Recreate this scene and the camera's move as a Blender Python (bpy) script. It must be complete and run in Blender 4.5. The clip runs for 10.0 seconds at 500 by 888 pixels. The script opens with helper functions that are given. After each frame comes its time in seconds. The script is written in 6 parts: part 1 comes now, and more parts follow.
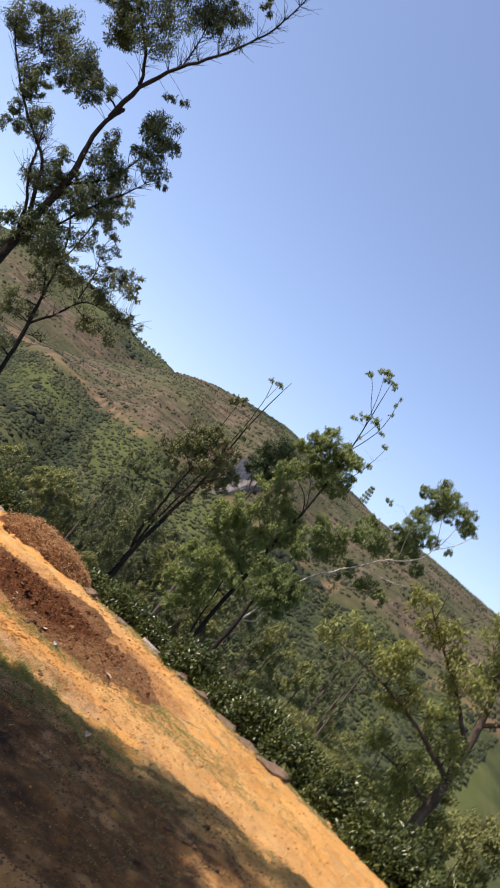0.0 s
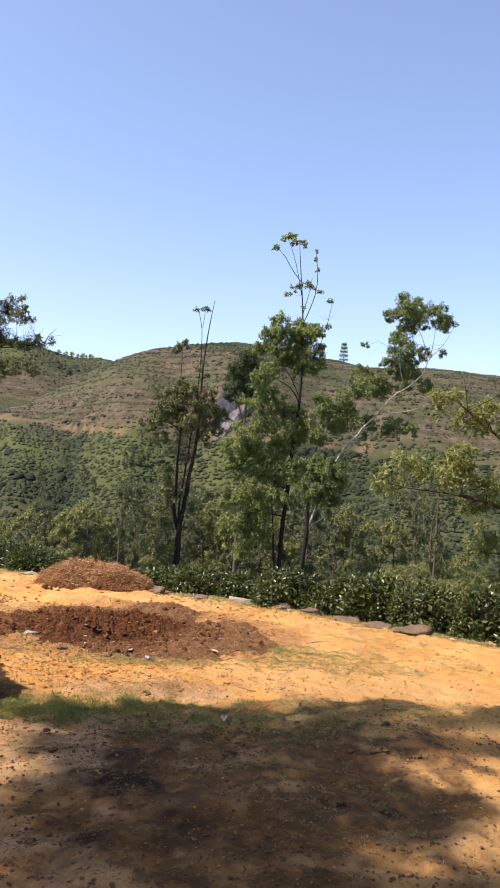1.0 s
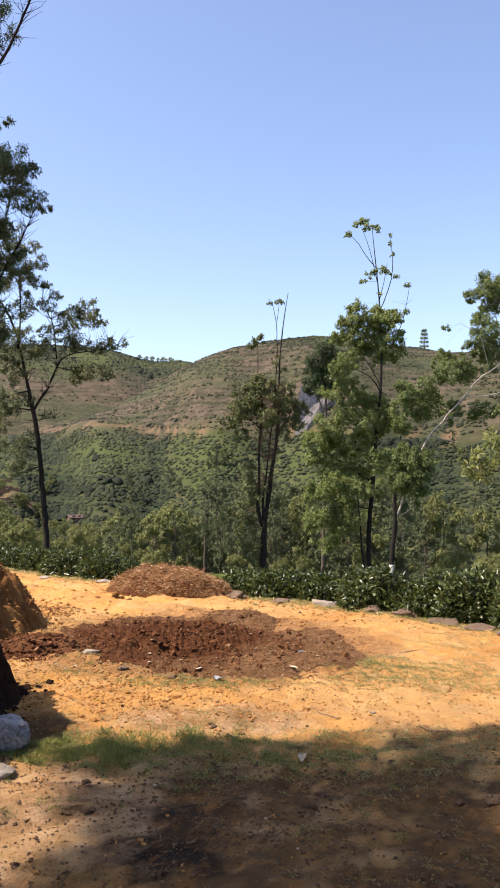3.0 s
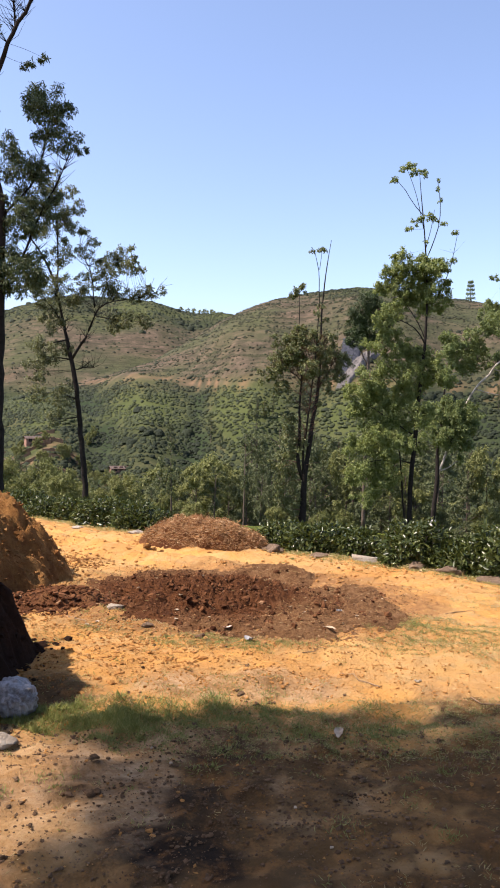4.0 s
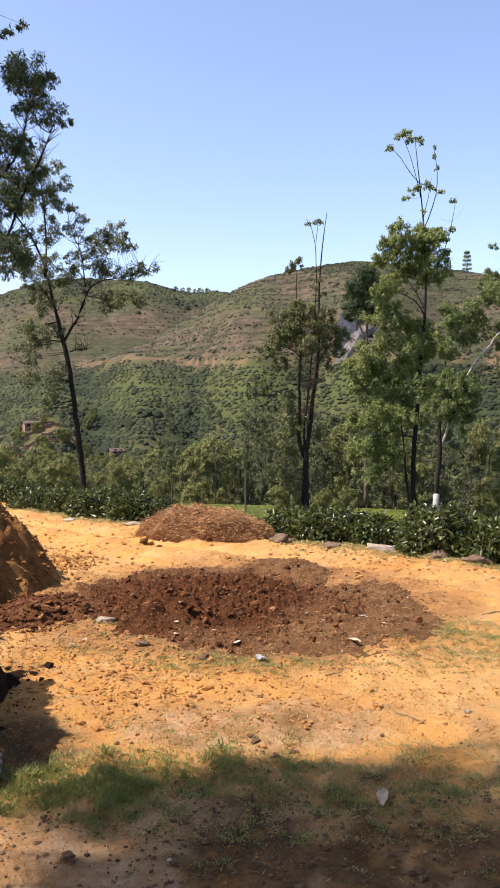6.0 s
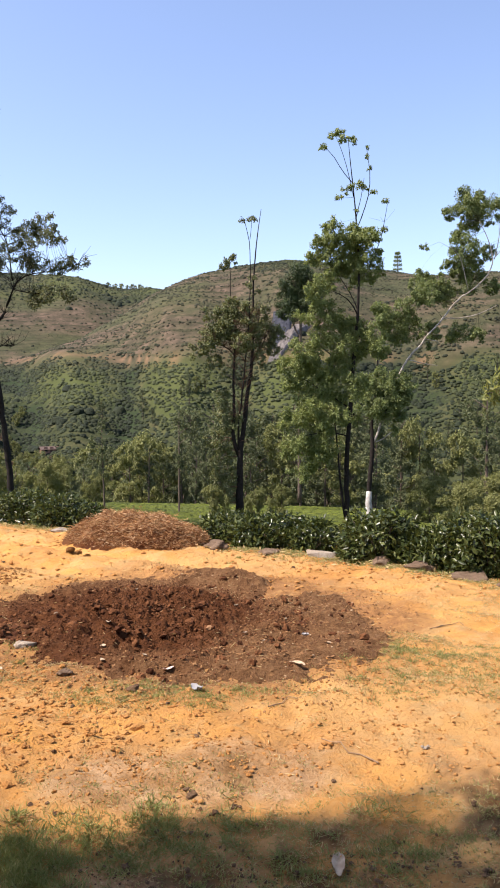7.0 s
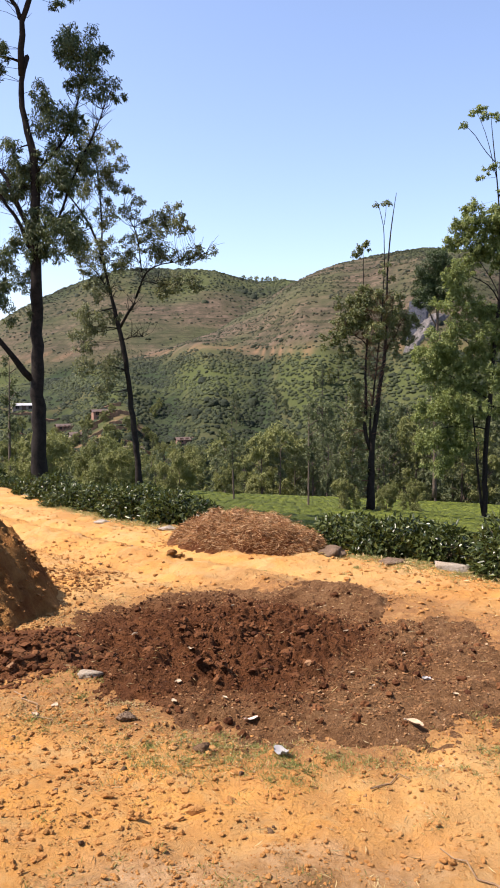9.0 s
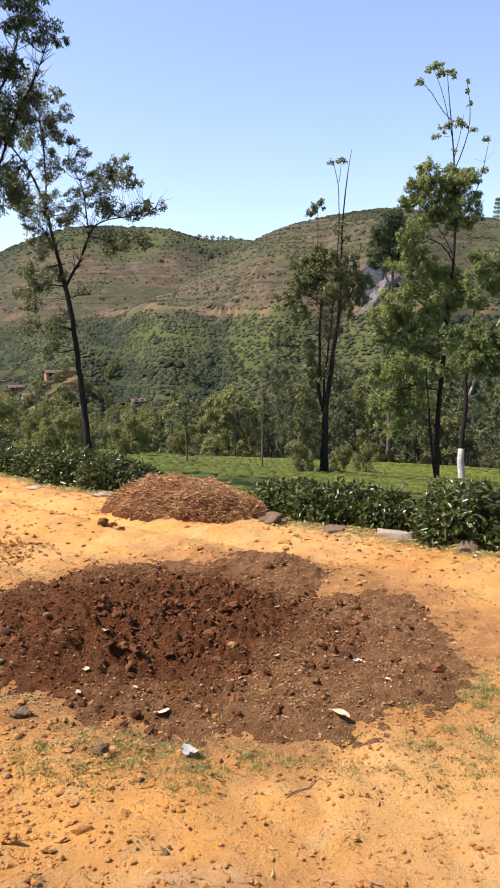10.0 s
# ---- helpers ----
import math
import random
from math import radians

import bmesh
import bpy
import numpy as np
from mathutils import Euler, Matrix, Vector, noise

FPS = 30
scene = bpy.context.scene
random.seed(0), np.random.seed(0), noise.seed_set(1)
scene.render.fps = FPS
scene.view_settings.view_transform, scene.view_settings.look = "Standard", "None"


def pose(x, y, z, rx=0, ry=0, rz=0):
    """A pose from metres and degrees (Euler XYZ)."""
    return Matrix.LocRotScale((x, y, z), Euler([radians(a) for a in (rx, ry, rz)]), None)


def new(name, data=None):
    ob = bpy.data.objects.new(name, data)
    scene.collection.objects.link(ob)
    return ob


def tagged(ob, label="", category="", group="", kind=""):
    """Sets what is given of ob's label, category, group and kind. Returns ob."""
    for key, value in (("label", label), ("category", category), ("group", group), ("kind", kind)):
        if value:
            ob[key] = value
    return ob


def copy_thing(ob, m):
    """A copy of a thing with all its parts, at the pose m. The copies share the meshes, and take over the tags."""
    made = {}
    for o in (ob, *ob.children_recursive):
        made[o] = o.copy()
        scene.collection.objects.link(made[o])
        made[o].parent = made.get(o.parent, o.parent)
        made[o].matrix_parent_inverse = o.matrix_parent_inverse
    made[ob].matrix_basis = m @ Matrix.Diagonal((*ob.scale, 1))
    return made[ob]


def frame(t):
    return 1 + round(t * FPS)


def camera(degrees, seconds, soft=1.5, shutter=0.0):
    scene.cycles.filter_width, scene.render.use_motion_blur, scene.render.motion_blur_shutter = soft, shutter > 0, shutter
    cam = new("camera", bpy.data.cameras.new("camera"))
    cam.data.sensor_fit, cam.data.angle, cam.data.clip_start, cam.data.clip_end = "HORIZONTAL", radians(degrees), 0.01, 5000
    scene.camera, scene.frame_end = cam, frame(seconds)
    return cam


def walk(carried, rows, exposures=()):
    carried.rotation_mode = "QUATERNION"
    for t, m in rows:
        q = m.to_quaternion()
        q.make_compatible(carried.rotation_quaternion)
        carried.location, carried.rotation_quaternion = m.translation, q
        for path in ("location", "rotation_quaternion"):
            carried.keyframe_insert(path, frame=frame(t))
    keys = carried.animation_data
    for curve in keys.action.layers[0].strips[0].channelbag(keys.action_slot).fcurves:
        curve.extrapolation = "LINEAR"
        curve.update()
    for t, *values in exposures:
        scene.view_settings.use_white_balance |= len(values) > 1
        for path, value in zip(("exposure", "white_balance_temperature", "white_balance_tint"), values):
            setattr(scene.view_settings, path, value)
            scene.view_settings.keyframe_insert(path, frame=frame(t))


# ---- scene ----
# camera path: seconds, place, yaw, pitch, roll
PATH = [
    (0, -0.592, 5.572, 1.599, -7.84, 7.11, 38.17),
    (0.2, -0.535, 5.680, 1.593, -7.50, 3.22, 29.96),
    (0.3, -0.475, 5.747, 1.589, -6.64, 2.70, 22.17),
    (0.5, -0.416, 5.871, 1.569, -6.43, 2.46, 13.09),
    (1, -0.318, 6.122, 1.562, -10.34, 2.60, 3.21),
    (1.5, -0.226, 6.291, 1.555, -9.89, 0.39, 1.22),
    (2, -0.120, 6.540, 1.539, -8.17, 1.54, 1.19),
    (2.5, -0.055, 6.752, 1.534, -7.91, 0.51, -0.40),
    (3, -0.065, 6.987, 1.545, -4.48, 2.11, 0.39),
    (3.2, -0.048, 7.106, 1.529, -3.72, 0.48, -0.27),
    (4.3, 0.023, 7.686, 1.477, -1.15, -1.26, 1.35),
    (4.5, 0.002, 7.780, 1.487, -1.12, -1.28, 1.41),
    (5, 0.000, 8.000, 1.490, -1.53, -2.38, -1.05),
    (5.2, 0.006, 8.094, 1.486, -0.91, -2.92, -1.69),
    (6.3, 0.004, 8.564, 1.519, -2.77, -2.50, 0.35),
    (6.5, 0.005, 8.686, 1.525, -5.25, -1.06, -0.46),
    (7, 0.015, 8.859, 1.538, -6.34, -2.99, -0.64),
    (7.5, 0.090, 9.098, 1.542, -0.79, -0.21, 2.83),
    (8, 0.167, 9.352, 1.502, -0.67, -3.45, 1.62),
    (8.5, 0.185, 9.587, 1.512, -2.47, -3.21, 0.83),
    (9, 0.252, 9.802, 1.516, 3.09, -3.47, -0.62),
    (9.5, 0.347, 10.033, 1.496, 2.88, -6.06, -0.18),
    (10, 0.430, 10.224, 1.498, 0.04, -6.22, -0.43),
]
cam = camera(34.28, 10.0, soft=1.75, shutter=0.12)
walk(cam, [(t, pose(x, y, z, 90 + pitch, 0, yaw) @ pose(0, 0, 0, 0, 0, roll)) for t, x, y, z, yaw, pitch, roll in PATH],
     exposures=[(0.0, 0.7, 6750, 19), (0.45, 0.93, 6750, 19), (10.0, 0.97, 6700, 19)])

# ---- sky and sun ----
TO_SUN = Vector((-0.563, -0.102, 0.82)).normalized()
world = bpy.data.worlds.new("sky")
scene.world = world
world.use_nodes = True
wn = world.node_tree
wn.nodes.clear()
sky = wn.nodes.new("ShaderNodeTexSky")
sky.sky_type = "NISHITA"
sky.sun_disc = False
sky.sun_elevation = math.asin(TO_SUN.z)
sky.sun_rotation = math.atan2(TO_SUN.x, TO_SUN.y)
sky.altitude = 1200
sky.air_density, sky.dust_density, sky.ozone_density = 1.0, 3.4, 1.8
back = wn.nodes.new("ShaderNodeBackground")
back.inputs["Strength"].default_value = 0.15
wout = wn.nodes.new("ShaderNodeOutputWorld")
wn.links.new(sky.outputs[0], back.inputs["Color"])
wn.links.new(back.outputs[0], wout.inputs["Surface"])

sun = new("sun", bpy.data.lights.new("sun", "SUN"))
sun.data.energy, sun.data.angle, sun.data.color = 4.4, radians(0.53), (1.0, 0.93, 0.82)
sun.matrix_world = Matrix.Translation((0, 0, 60)) @ TO_SUN.to_track_quat("Z", "Y").to_matrix().to_4x4()

# ---- numbers and noise ----
rng = np.random.default_rng(7)


def hash2(ix, iy, seed):
    n = (ix.astype(np.int64) * 374761393 + iy.astype(np.int64) * 668265263 + seed * 1274126177) & 0x7FFFFFFF
    n = ((n ^ (n >> 13)) * 1274126177) & 0x7FFFFFFF
    return ((n ^ (n >> 16)) & 0xFFFF) / 65535.0


def vnoise(x, y, seed=0):
    x, y = np.asarray(x, float), np.asarray(y, float)
    ix, iy = np.floor(x), np.floor(y)
    u, v = x - ix, y - iy
    u, v = u * u * u * (u * (u * 6 - 15) + 10), v * v * v * (v * (v * 6 - 15) + 10)
    a, b = hash2(ix, iy, seed), hash2(ix + 1, iy, seed)
    c, d = hash2(ix, iy + 1, seed), hash2(ix + 1, iy + 1, seed)
    return (a * (1 - u) + b * u) * (1 - v) + (c * (1 - u) + d * u) * v


def fbm(x, y, seed=0, octaves=4, gain=0.5):
    """Layered noise, about -1 to 1."""
    total, amp, norm = 0.0, 1.0, 0.0
    x, y = np.asarray(x, float), np.asarray(y, float)
    for o in range(octaves):
        total = total + amp * (2 * vnoise(x + 17.3 * o, y - 9.1 * o, seed + o) - 1)
        norm += amp
        amp *= gain
        x, y = 2.03 * x, 2.03 * y
    return total / norm


def smooth(a, b, x):
    s = np.clip((np.asarray(x, float) - a) / (b - a), 0, 1)
    return s * s * (3 - 2 * s)


# ---- the lie of the land ----
RIDGE_NEAR = [(-40, -4.42), (-22, 0.18), (-13.5, 1.78), (-9.2, 2.88), (-5.2, 4.28), (-2.6, 5.78), (-0.4, 7.08), (1, 7.65), (3.2, 8.48),
              (6.1, 9.03), (9, 9.23), (12, 9.08), (15, 8.68), (18, 8.33), (24, 8.08), (32, 7.18), (50, 3.58)]
RIDGE_FAR = [(-50, 1.62), (-30, 2.62), (-20, 4.82), (-16.2, 6.72), (-14.5, 7.52), (-12, 8.12), (-9.8, 8.36),
              (-7.4, 8.32), (-5.1, 8.12), (-2.6, 7.57), (-0.4, 7.37), (3, 7.02), (12, 3.62), (50, 1.62)]


def edge_y(x):
    """The terrace's edge, where the tea hedge stands."""
    return 19.03 - 0.745 * x - 0.06 * x * np.abs(x)


def land(x, y):
    """Height of the ground in large."""
    x, y = np.asarray(x, float), np.asarray(y, float)
    terrace = -0.026 * np.clip(y - 11, 0, 12) - 0.02 * np.clip(x, -6, 6) + 0.03
    cross = 0.085 * smooth(18, 40, y) - 0.05 * smooth(80, 105, y)
    field = -0.7 - 0.113 * (y - 18) - cross * np.clip(x, -70, 60) - 0.25 * smooth(0, 1, np.abs(x) / 40)
    past = smooth(0.25, 2.2, y - np.clip(edge_y(np.clip(x, -9, 9)), 12, 30))
    z = terrace * (1 - past) + field * past
    d, az = np.hypot(x, y - 9), np.degrees(np.arctan2(x, y - 9))
    az = np.where(y < 9, np.sign(x) * 90, az)
    valley = -25 + 0.02 * x
    z = z + (valley - z) * smooth(92, 135, d) * smooth(30, 60, y)
    reach = 372 - 25 * smooth(0, -15, az)
    for table, start, top in ((RIDGE_NEAR, 168.0, reach), (RIDGE_FAR, 250.0, 560.0)):
        crest = 1.5 + top * np.tan(np.radians(np.interp(az, [r[0] for r in table], [r[1] for r in table])))
        s = np.clip((d - start) / (top - start), 0, 1)
        rise = valley + (crest - valley) * np.sin(s * np.pi / 2) ** 1.15
        rise = rise - np.clip(d - top, 0, 400) * 0.16
        z = np.where(d > start, np.maximum(z, rise), z)
    return z


def spurs(x, y):
    """Spurs and gullies that run down the far slope: about -1 to 1."""
    az = np.degrees(np.arctan2(x, np.maximum(np.asarray(y, float) - 9, 1)))
    d = np.hypot(x, np.asarray(y, float) - 9)
    bend = 0.9 * fbm(d / 60 + 3, az / 9, 57, 2)
    return 0.75 * np.cos((az + 6 + 2 * bend) * 2 * np.pi / (7 + 0.12 * np.clip(az, 0, 20))) + 0.5 * fbm(az / 2.2 + bend, d / 90, 58, 3)


def roughness(x, y):
    d = np.hypot(x, np.asarray(y, float) - 9)
    ribs = 3.4 * spurs(x, y) * smooth(178, 215, d) * smooth(345, 280, d) + 2.0 * spurs(x * 1.1, y) * smooth(380, 420, d) * smooth(540, 480, d)
    near = 1 - smooth(22, 40, np.hypot(x, y - 12))
    far = smooth(130, 220, y)
    small = 0.035 * fbm(x * 1.3, y * 1.3, 3, 3) + 0.03 * fbm(x * 5, y * 5, 5, 3) + 0.02 * fbm(x * 15, y * 15, 8, 3)
    lane = y - edge_y(x) + 1.6 + 0.25 * fbm(x * 0.5, y * 0.5, 40, 2)
    ruts = (-0.06 * np.exp(-((lane / 0.2) ** 2)) - 0.05 * np.exp(-(((lane + 1.25) / 0.2) ** 2)) + 0.06 * np.exp(-(((lane + 0.6) / 0.25) ** 2)) * (1 + fbm(x * 4, y * 4, 41, 3))) * smooth(3, -1, x)
    return near * (small + ruts) + far * (2.2 * fbm(x / 55, y / 55, 11, 4) + 0.5 * fbm(x / 9, y / 9, 15, 2)) + ribs


def zg(x, y):
    return land(x, y) + roughness(x, y)


# ---- mesh helpers ----
class Buf:
    """Gathers vertices and faces for one mesh."""

    def __init__(self):
        self.v, self.f, self.n = [], [], 0

    def add(self, verts, faces):
        verts = np.asarray(verts, float).reshape(-1, 3)
        faces = np.asarray(faces, int)
        self.v.append(verts)
        self.f.append(faces + self.n)
        self.n += len(verts)

    def mesh(self, name, mat, soft=True):
        me = bpy.data.meshes.new(name)
        v = np.concatenate(self.v) if self.v else np.zeros((0, 3))
        counts = np.concatenate([np.full(len(f), f.shape[1]) for f in self.f]) if self.f else np.zeros(0, int)
        loops = np.concatenate([f.ravel() for f in self.f]) if self.f else np.zeros(0, int)
        me.vertices.add(len(v))
        me.vertices.foreach_set("co", v.ravel())
        me.loops.add(len(loops))
        me.loops.foreach_set("vertex_index", loops.astype(np.int32))
        me.polygons.add(len(counts))
        me.polygons.foreach_set("loop_start", np.r_[0, np.cumsum(counts)[:-1]].astype(np.int32))
        me.polygons.foreach_set("use_smooth", np.full(len(counts), soft))
        me.update(calc_edges=True)
        me.validate()
        me.materials.append(mat)
        return me


def part(name, buf, mat, parent=None, label="", soft=True):
    """Links a buffer (or a finished mesh) as one object, under a thing where one is given."""
    ob = new(name, buf.mesh(name, mat, soft) if isinstance(buf, Buf) else buf)
    ob.parent = parent
    return tagged(ob, label)


def thing(name, at, label, category, group="", kind=""):
    ob = new(name)
    ob.empty_display_size = 0.2
    ob.matrix_basis = Matrix.Translation(at)
    return tagged(ob, label, category, group, kind)


def tube(buf, points, radii, sides=7, wobble=0.0, seed=0):
    """A tapered, closed tube along a line of points."""
    p = np.asarray(points, float)
    r = np.asarray(radii, float)
    t = np.gradient(p, axis=0)
    t /= np.linalg.norm(t, axis=1)[:, None] + 1e-9
    ref = np.where(np.abs(t[:, 2:3]) > 0.9, np.array([[1.0, 0, 0]]), np.array([[0, 0, 1.0]]))
    ref = np.where((np.abs(t[:, 2]).mean() > 0.6), np.array([[1.0, 0, 0]]), ref)
    a = np.cross(t, ref)
    a /= np.linalg.norm(a, axis=1)[:, None] + 1e-9
    b = np.cross(t, a)
    ang = np.arange(sides) * 2 * np.pi / sides
    k = 1 + wobble * np.random.default_rng(seed).uniform(-1, 1, (len(p), sides))
    ring = p[:, None] + (np.cos(ang)[None, :, None] * a[:, None] + np.sin(ang)[None, :, None] * b[:, None]) * (r[:, None] * k)[..., None]
    n = len(p)
    i, j = np.meshgrid(np.arange(n - 1), np.arange(sides), indexing="ij")
    q = np.stack([i * sides + j, i * sides + (j + 1) % sides, (i + 1) * sides + (j + 1) % sides, (i + 1) * sides + j], -1).reshape(-1, 4)
    buf.add(np.concatenate([ring.reshape(-1, 3), p[-1:] + t[-1:] * r[-1], p[:1]]), q)
    m = n * sides
    caps = [[(n - 1) * sides + j, (n - 1) * sides + (j + 1) % sides, m] for j in range(sides)]
    caps += [[(j + 1) % sides, j, m + 1] for j in range(sides)]
    buf.f.append(np.array(caps) + buf.n - (m + 2))


def resample(points, step):
    p = np.asarray(points, float)
    d = np.r_[0, np.cumsum(np.linalg.norm(np.diff(p[:, :3], axis=0), axis=1))]
    n = max(3, int(d[-1] / step) + 2)
    s = np.linspace(0, d[-1], n)
    out = np.stack([np.interp(s, d, p[:, k]) for k in range(p.shape[1])], 1)
    for _ in range(2):
        out[1:-1, :3] = 0.25 * out[:-2, :3] + 0.5 * out[1:-1, :3] + 0.25 * out[2:, :3]
    return out


def unit(v):
    return v / (np.linalg.norm(v, axis=-1, keepdims=True) + 1e-9)


def leaves(buf, at, way, length, width, r, fold=0.18, facing=None):
    """Pointed leaves, folded along the middle, one at each place along its way."""
    n = len(at)
    way = unit(way)
    side = unit(np.cross(way, unit(r.normal(size=(n, 3))) if facing is None else facing))
    up = np.cross(side, way)
    L = (length * r.uniform(0.65, 1.25, n))[:, None]
    W = (width * r.uniform(0.7, 1.2, n))[:, None]
    base = at
    tip = at + way * L - up * L * 0.12
    mid = at + way * L * 0.45
    left, right = mid - side * W / 2 + up * W * fold, mid + side * W / 2 + up * W * fold
    v = np.stack([base, right, tip, left], 1).reshape(-1, 3)
    q = np.arange(4 * n).reshape(n, 4)
    buf.add(v, np.concatenate([q[:, [0, 1, 2]], q[:, [0, 2, 3]]]))


def icosphere(sub=1):
    bm = bmesh.new()
    bmesh.ops.create_icosphere(bm, subdivisions=sub, radius=1)
    v = np.array([p.co[:] for p in bm.verts])
    f = np.array([[q.index for q in p.verts] for p in bm.faces])
    bm.free()
    return v, f


ICO1, ICO2, ICO3 = icosphere(1), icosphere(2), icosphere(3)


def lump(buf, at, size, r, shape=ICO2, rough=0.25, flat=0.0, facets=9):
    """An uneven stone or clod."""
    v, f = shape
    s = int(r.integers(1000))
    k = 1 + rough * (fbm(v[:, 0] * 1.4 + s, v[:, 1] * 1.4 + v[:, 2] * 1.9, s, 2))
    v = v * k[:, None]
    for way in unit(r.normal(size=(facets, 3))):
        v = v - np.maximum(v @ way - r.uniform(0.55, 0.8), 0)[:, None] * way
    turn = np.array(Euler(r.uniform(0, 6.28, 3)).to_matrix())
    w = v @ turn.T * np.asarray(size)
    if flat:
        w[:, 2] = np.maximum(w[:, 2], -flat * np.asarray(size)[2])
    buf.add(w + at, f)


def lump_kinds(n, shape, rough, seed):
    out = []
    for k in range(n):
        v, f = shape
        out.append(v * (1 + rough * fbm(v[:, 0] * 1.4 + k * 3.7 + seed, v[:, 1] * 1.4 + v[:, 2] * 1.9, seed + k, 2))[:, None])
    return np.array(out), shape[1]


OCTA = (np.array([(1, 0, 0), (-1, 0, 0), (0, 1, 0), (0, -1, 0), (0, 0, 1), (0, 0, -1)], float), np.array([(0, 2, 4), (2, 1, 4), (1, 3, 4), (3, 0, 4), (2, 0, 5), (1, 2, 5), (3, 1, 5), (0, 3, 5)]))
GRIT = lump_kinds(14, OCTA, 0.7, 77)


def strew(buf, at, size, r, kinds, flat=0.7):
    """Many small lumps at once."""
    v, f = kinds
    n = len(at)
    q = unit(r.normal(size=(n, 4)))
    w, x, y, z = q.T
    m = np.stack([1 - 2 * (y * y + z * z), 2 * (x * y - z * w), 2 * (x * z + y * w), 2 * (x * y + z * w), 1 - 2 * (x * x + z * z), 2 * (y * z - x * w),
                  2 * (x * z - y * w), 2 * (y * z + x * w), 1 - 2 * (x * x + y * y)], -1).reshape(n, 3, 3)
    p = np.einsum("nij,nkj->nki", m, v[r.integers(len(v), size=n)])
    s = np.stack([size * r.uniform(0.75, 1.25, n), size * r.uniform(0.75, 1.25, n), size * flat * r.uniform(0.7, 1.1, n)], -1)
    p = p * s[:, None] + at[:, None]
    buf.add(p.reshape(-1, 3), (f[None] + (np.arange(n) * v.shape[1])[:, None, None]).reshape(-1, 3))


CRUMBS = lump_kinds(8, ICO1, 0.6, 61)
CLODS = lump_kinds(10, ICO2, 0.75, 62)


def crumbs(buf, at, s, r, limit=0.008):
    """Grit, with rounder lumps for the larger ones."""
    big = s > limit
    strew(buf, at[~big], s[~big] * 1.2, r, GRIT)
    strew(buf, at[big], s[big], r, CRUMBS)



# ---- materials ----
class Nodes:
    """Short ways to write a material's nodes."""

    def __init__(self, name, rough=0.8, spec=0.3):
        self.mat = bpy.data.materials.new(name)
        self.mat.use_nodes = True
        self.t = self.mat.node_tree
        self.bsdf = self.t.nodes["Principled BSDF"]
        self.set(self.bsdf, "Roughness", rough)
        self.set(self.bsdf, "Specular IOR Level", spec)

    def set(self, node, key, value):
        if isinstance(value, bpy.types.NodeSocket):
            self.t.links.new(value, node.inputs[key])
        else:
            node.inputs[key].default_value = value

    def place(self, local=False):
        if local:
            return self.t.nodes.new("ShaderNodeTexCoord").outputs["Object"]
        return self.t.nodes.new("ShaderNodeNewGeometry").outputs["Position"]

    def noise(self, scale, detail=4, rough=0.6, at=None, distort=0.0):
        n = self.t.nodes.new("ShaderNodeTexNoise")
        if at is not None:
            self.set(n, "Vector", at)
        for k, v in (("Scale", scale), ("Detail", detail), ("Roughness", rough), ("Distortion", distort)):
            self.set(n, k, v)
        return n.outputs["Fac"]

    def cells(self, scale, at=None):
        n = self.t.nodes.new("ShaderNodeTexVoronoi")
        if at is not None:
            self.set(n, "Vector", at)
        self.set(n, "Scale", scale)
        return n.outputs["Distance"]

    def ramp(self, fac, stops):
        n = self.t.nodes.new("ShaderNodeValToRGB")
        while len(n.color_ramp.elements) < len(stops):
            n.color_ramp.elements.new(0.5)
        for e, (p, c) in zip(n.color_ramp.elements, stops):
            e.position = p
            e.color = (*c, 1) if not isinstance(c, (int, float)) else (c, c, c, 1)
        self.set(n, "Fac", fac)
        return n.outputs["Color"]

    def mix(self, fac, a, b, how="MIX"):
        n = self.t.nodes.new("ShaderNodeMix")
        n.data_type, n.blend_type = "RGBA", how
        for k, v in ((0, fac), (6, a), (7, b)):
            if isinstance(v, tuple) and len(v) == 3:
                v = (*v, 1)
            self.set(n, k, v)
        return n.outputs[2]

    def math(self, how, a, b=0.0):
        n = self.t.nodes.new("ShaderNodeMath")
        n.operation = how
        self.set(n, 0, a)
        self.set(n, 1, b)
        return n.outputs[0]

    def attr(self, name):
        n = self.t.nodes.new("ShaderNodeAttribute")
        n.attribute_name = name
        s = self.t.nodes.new("ShaderNodeSeparateColor")
        self.set(s, 0, n.outputs["Color"])
        return s.outputs

    def island(self):
        return self.t.nodes.new("ShaderNodeNewGeometry").outputs["Random Per Island"]

    def each(self):
        return self.t.nodes.new("ShaderNodeObjectInfo").outputs["Random"]

    def bump(self, height, strength=0.5, distance=0.02):
        n = self.t.nodes.new("ShaderNodeBump")
        self.set(n, "Height", height)
        self.set(n, "Strength", strength)
        self.set(n, "Distance", distance)
        self.set(self.bsdf, "Normal", n.outputs["Normal"])

    def colour(self, c):
        self.set(self.bsdf, "Base Color", (*c, 1) if isinstance(c, tuple) else c)
        return self.mat


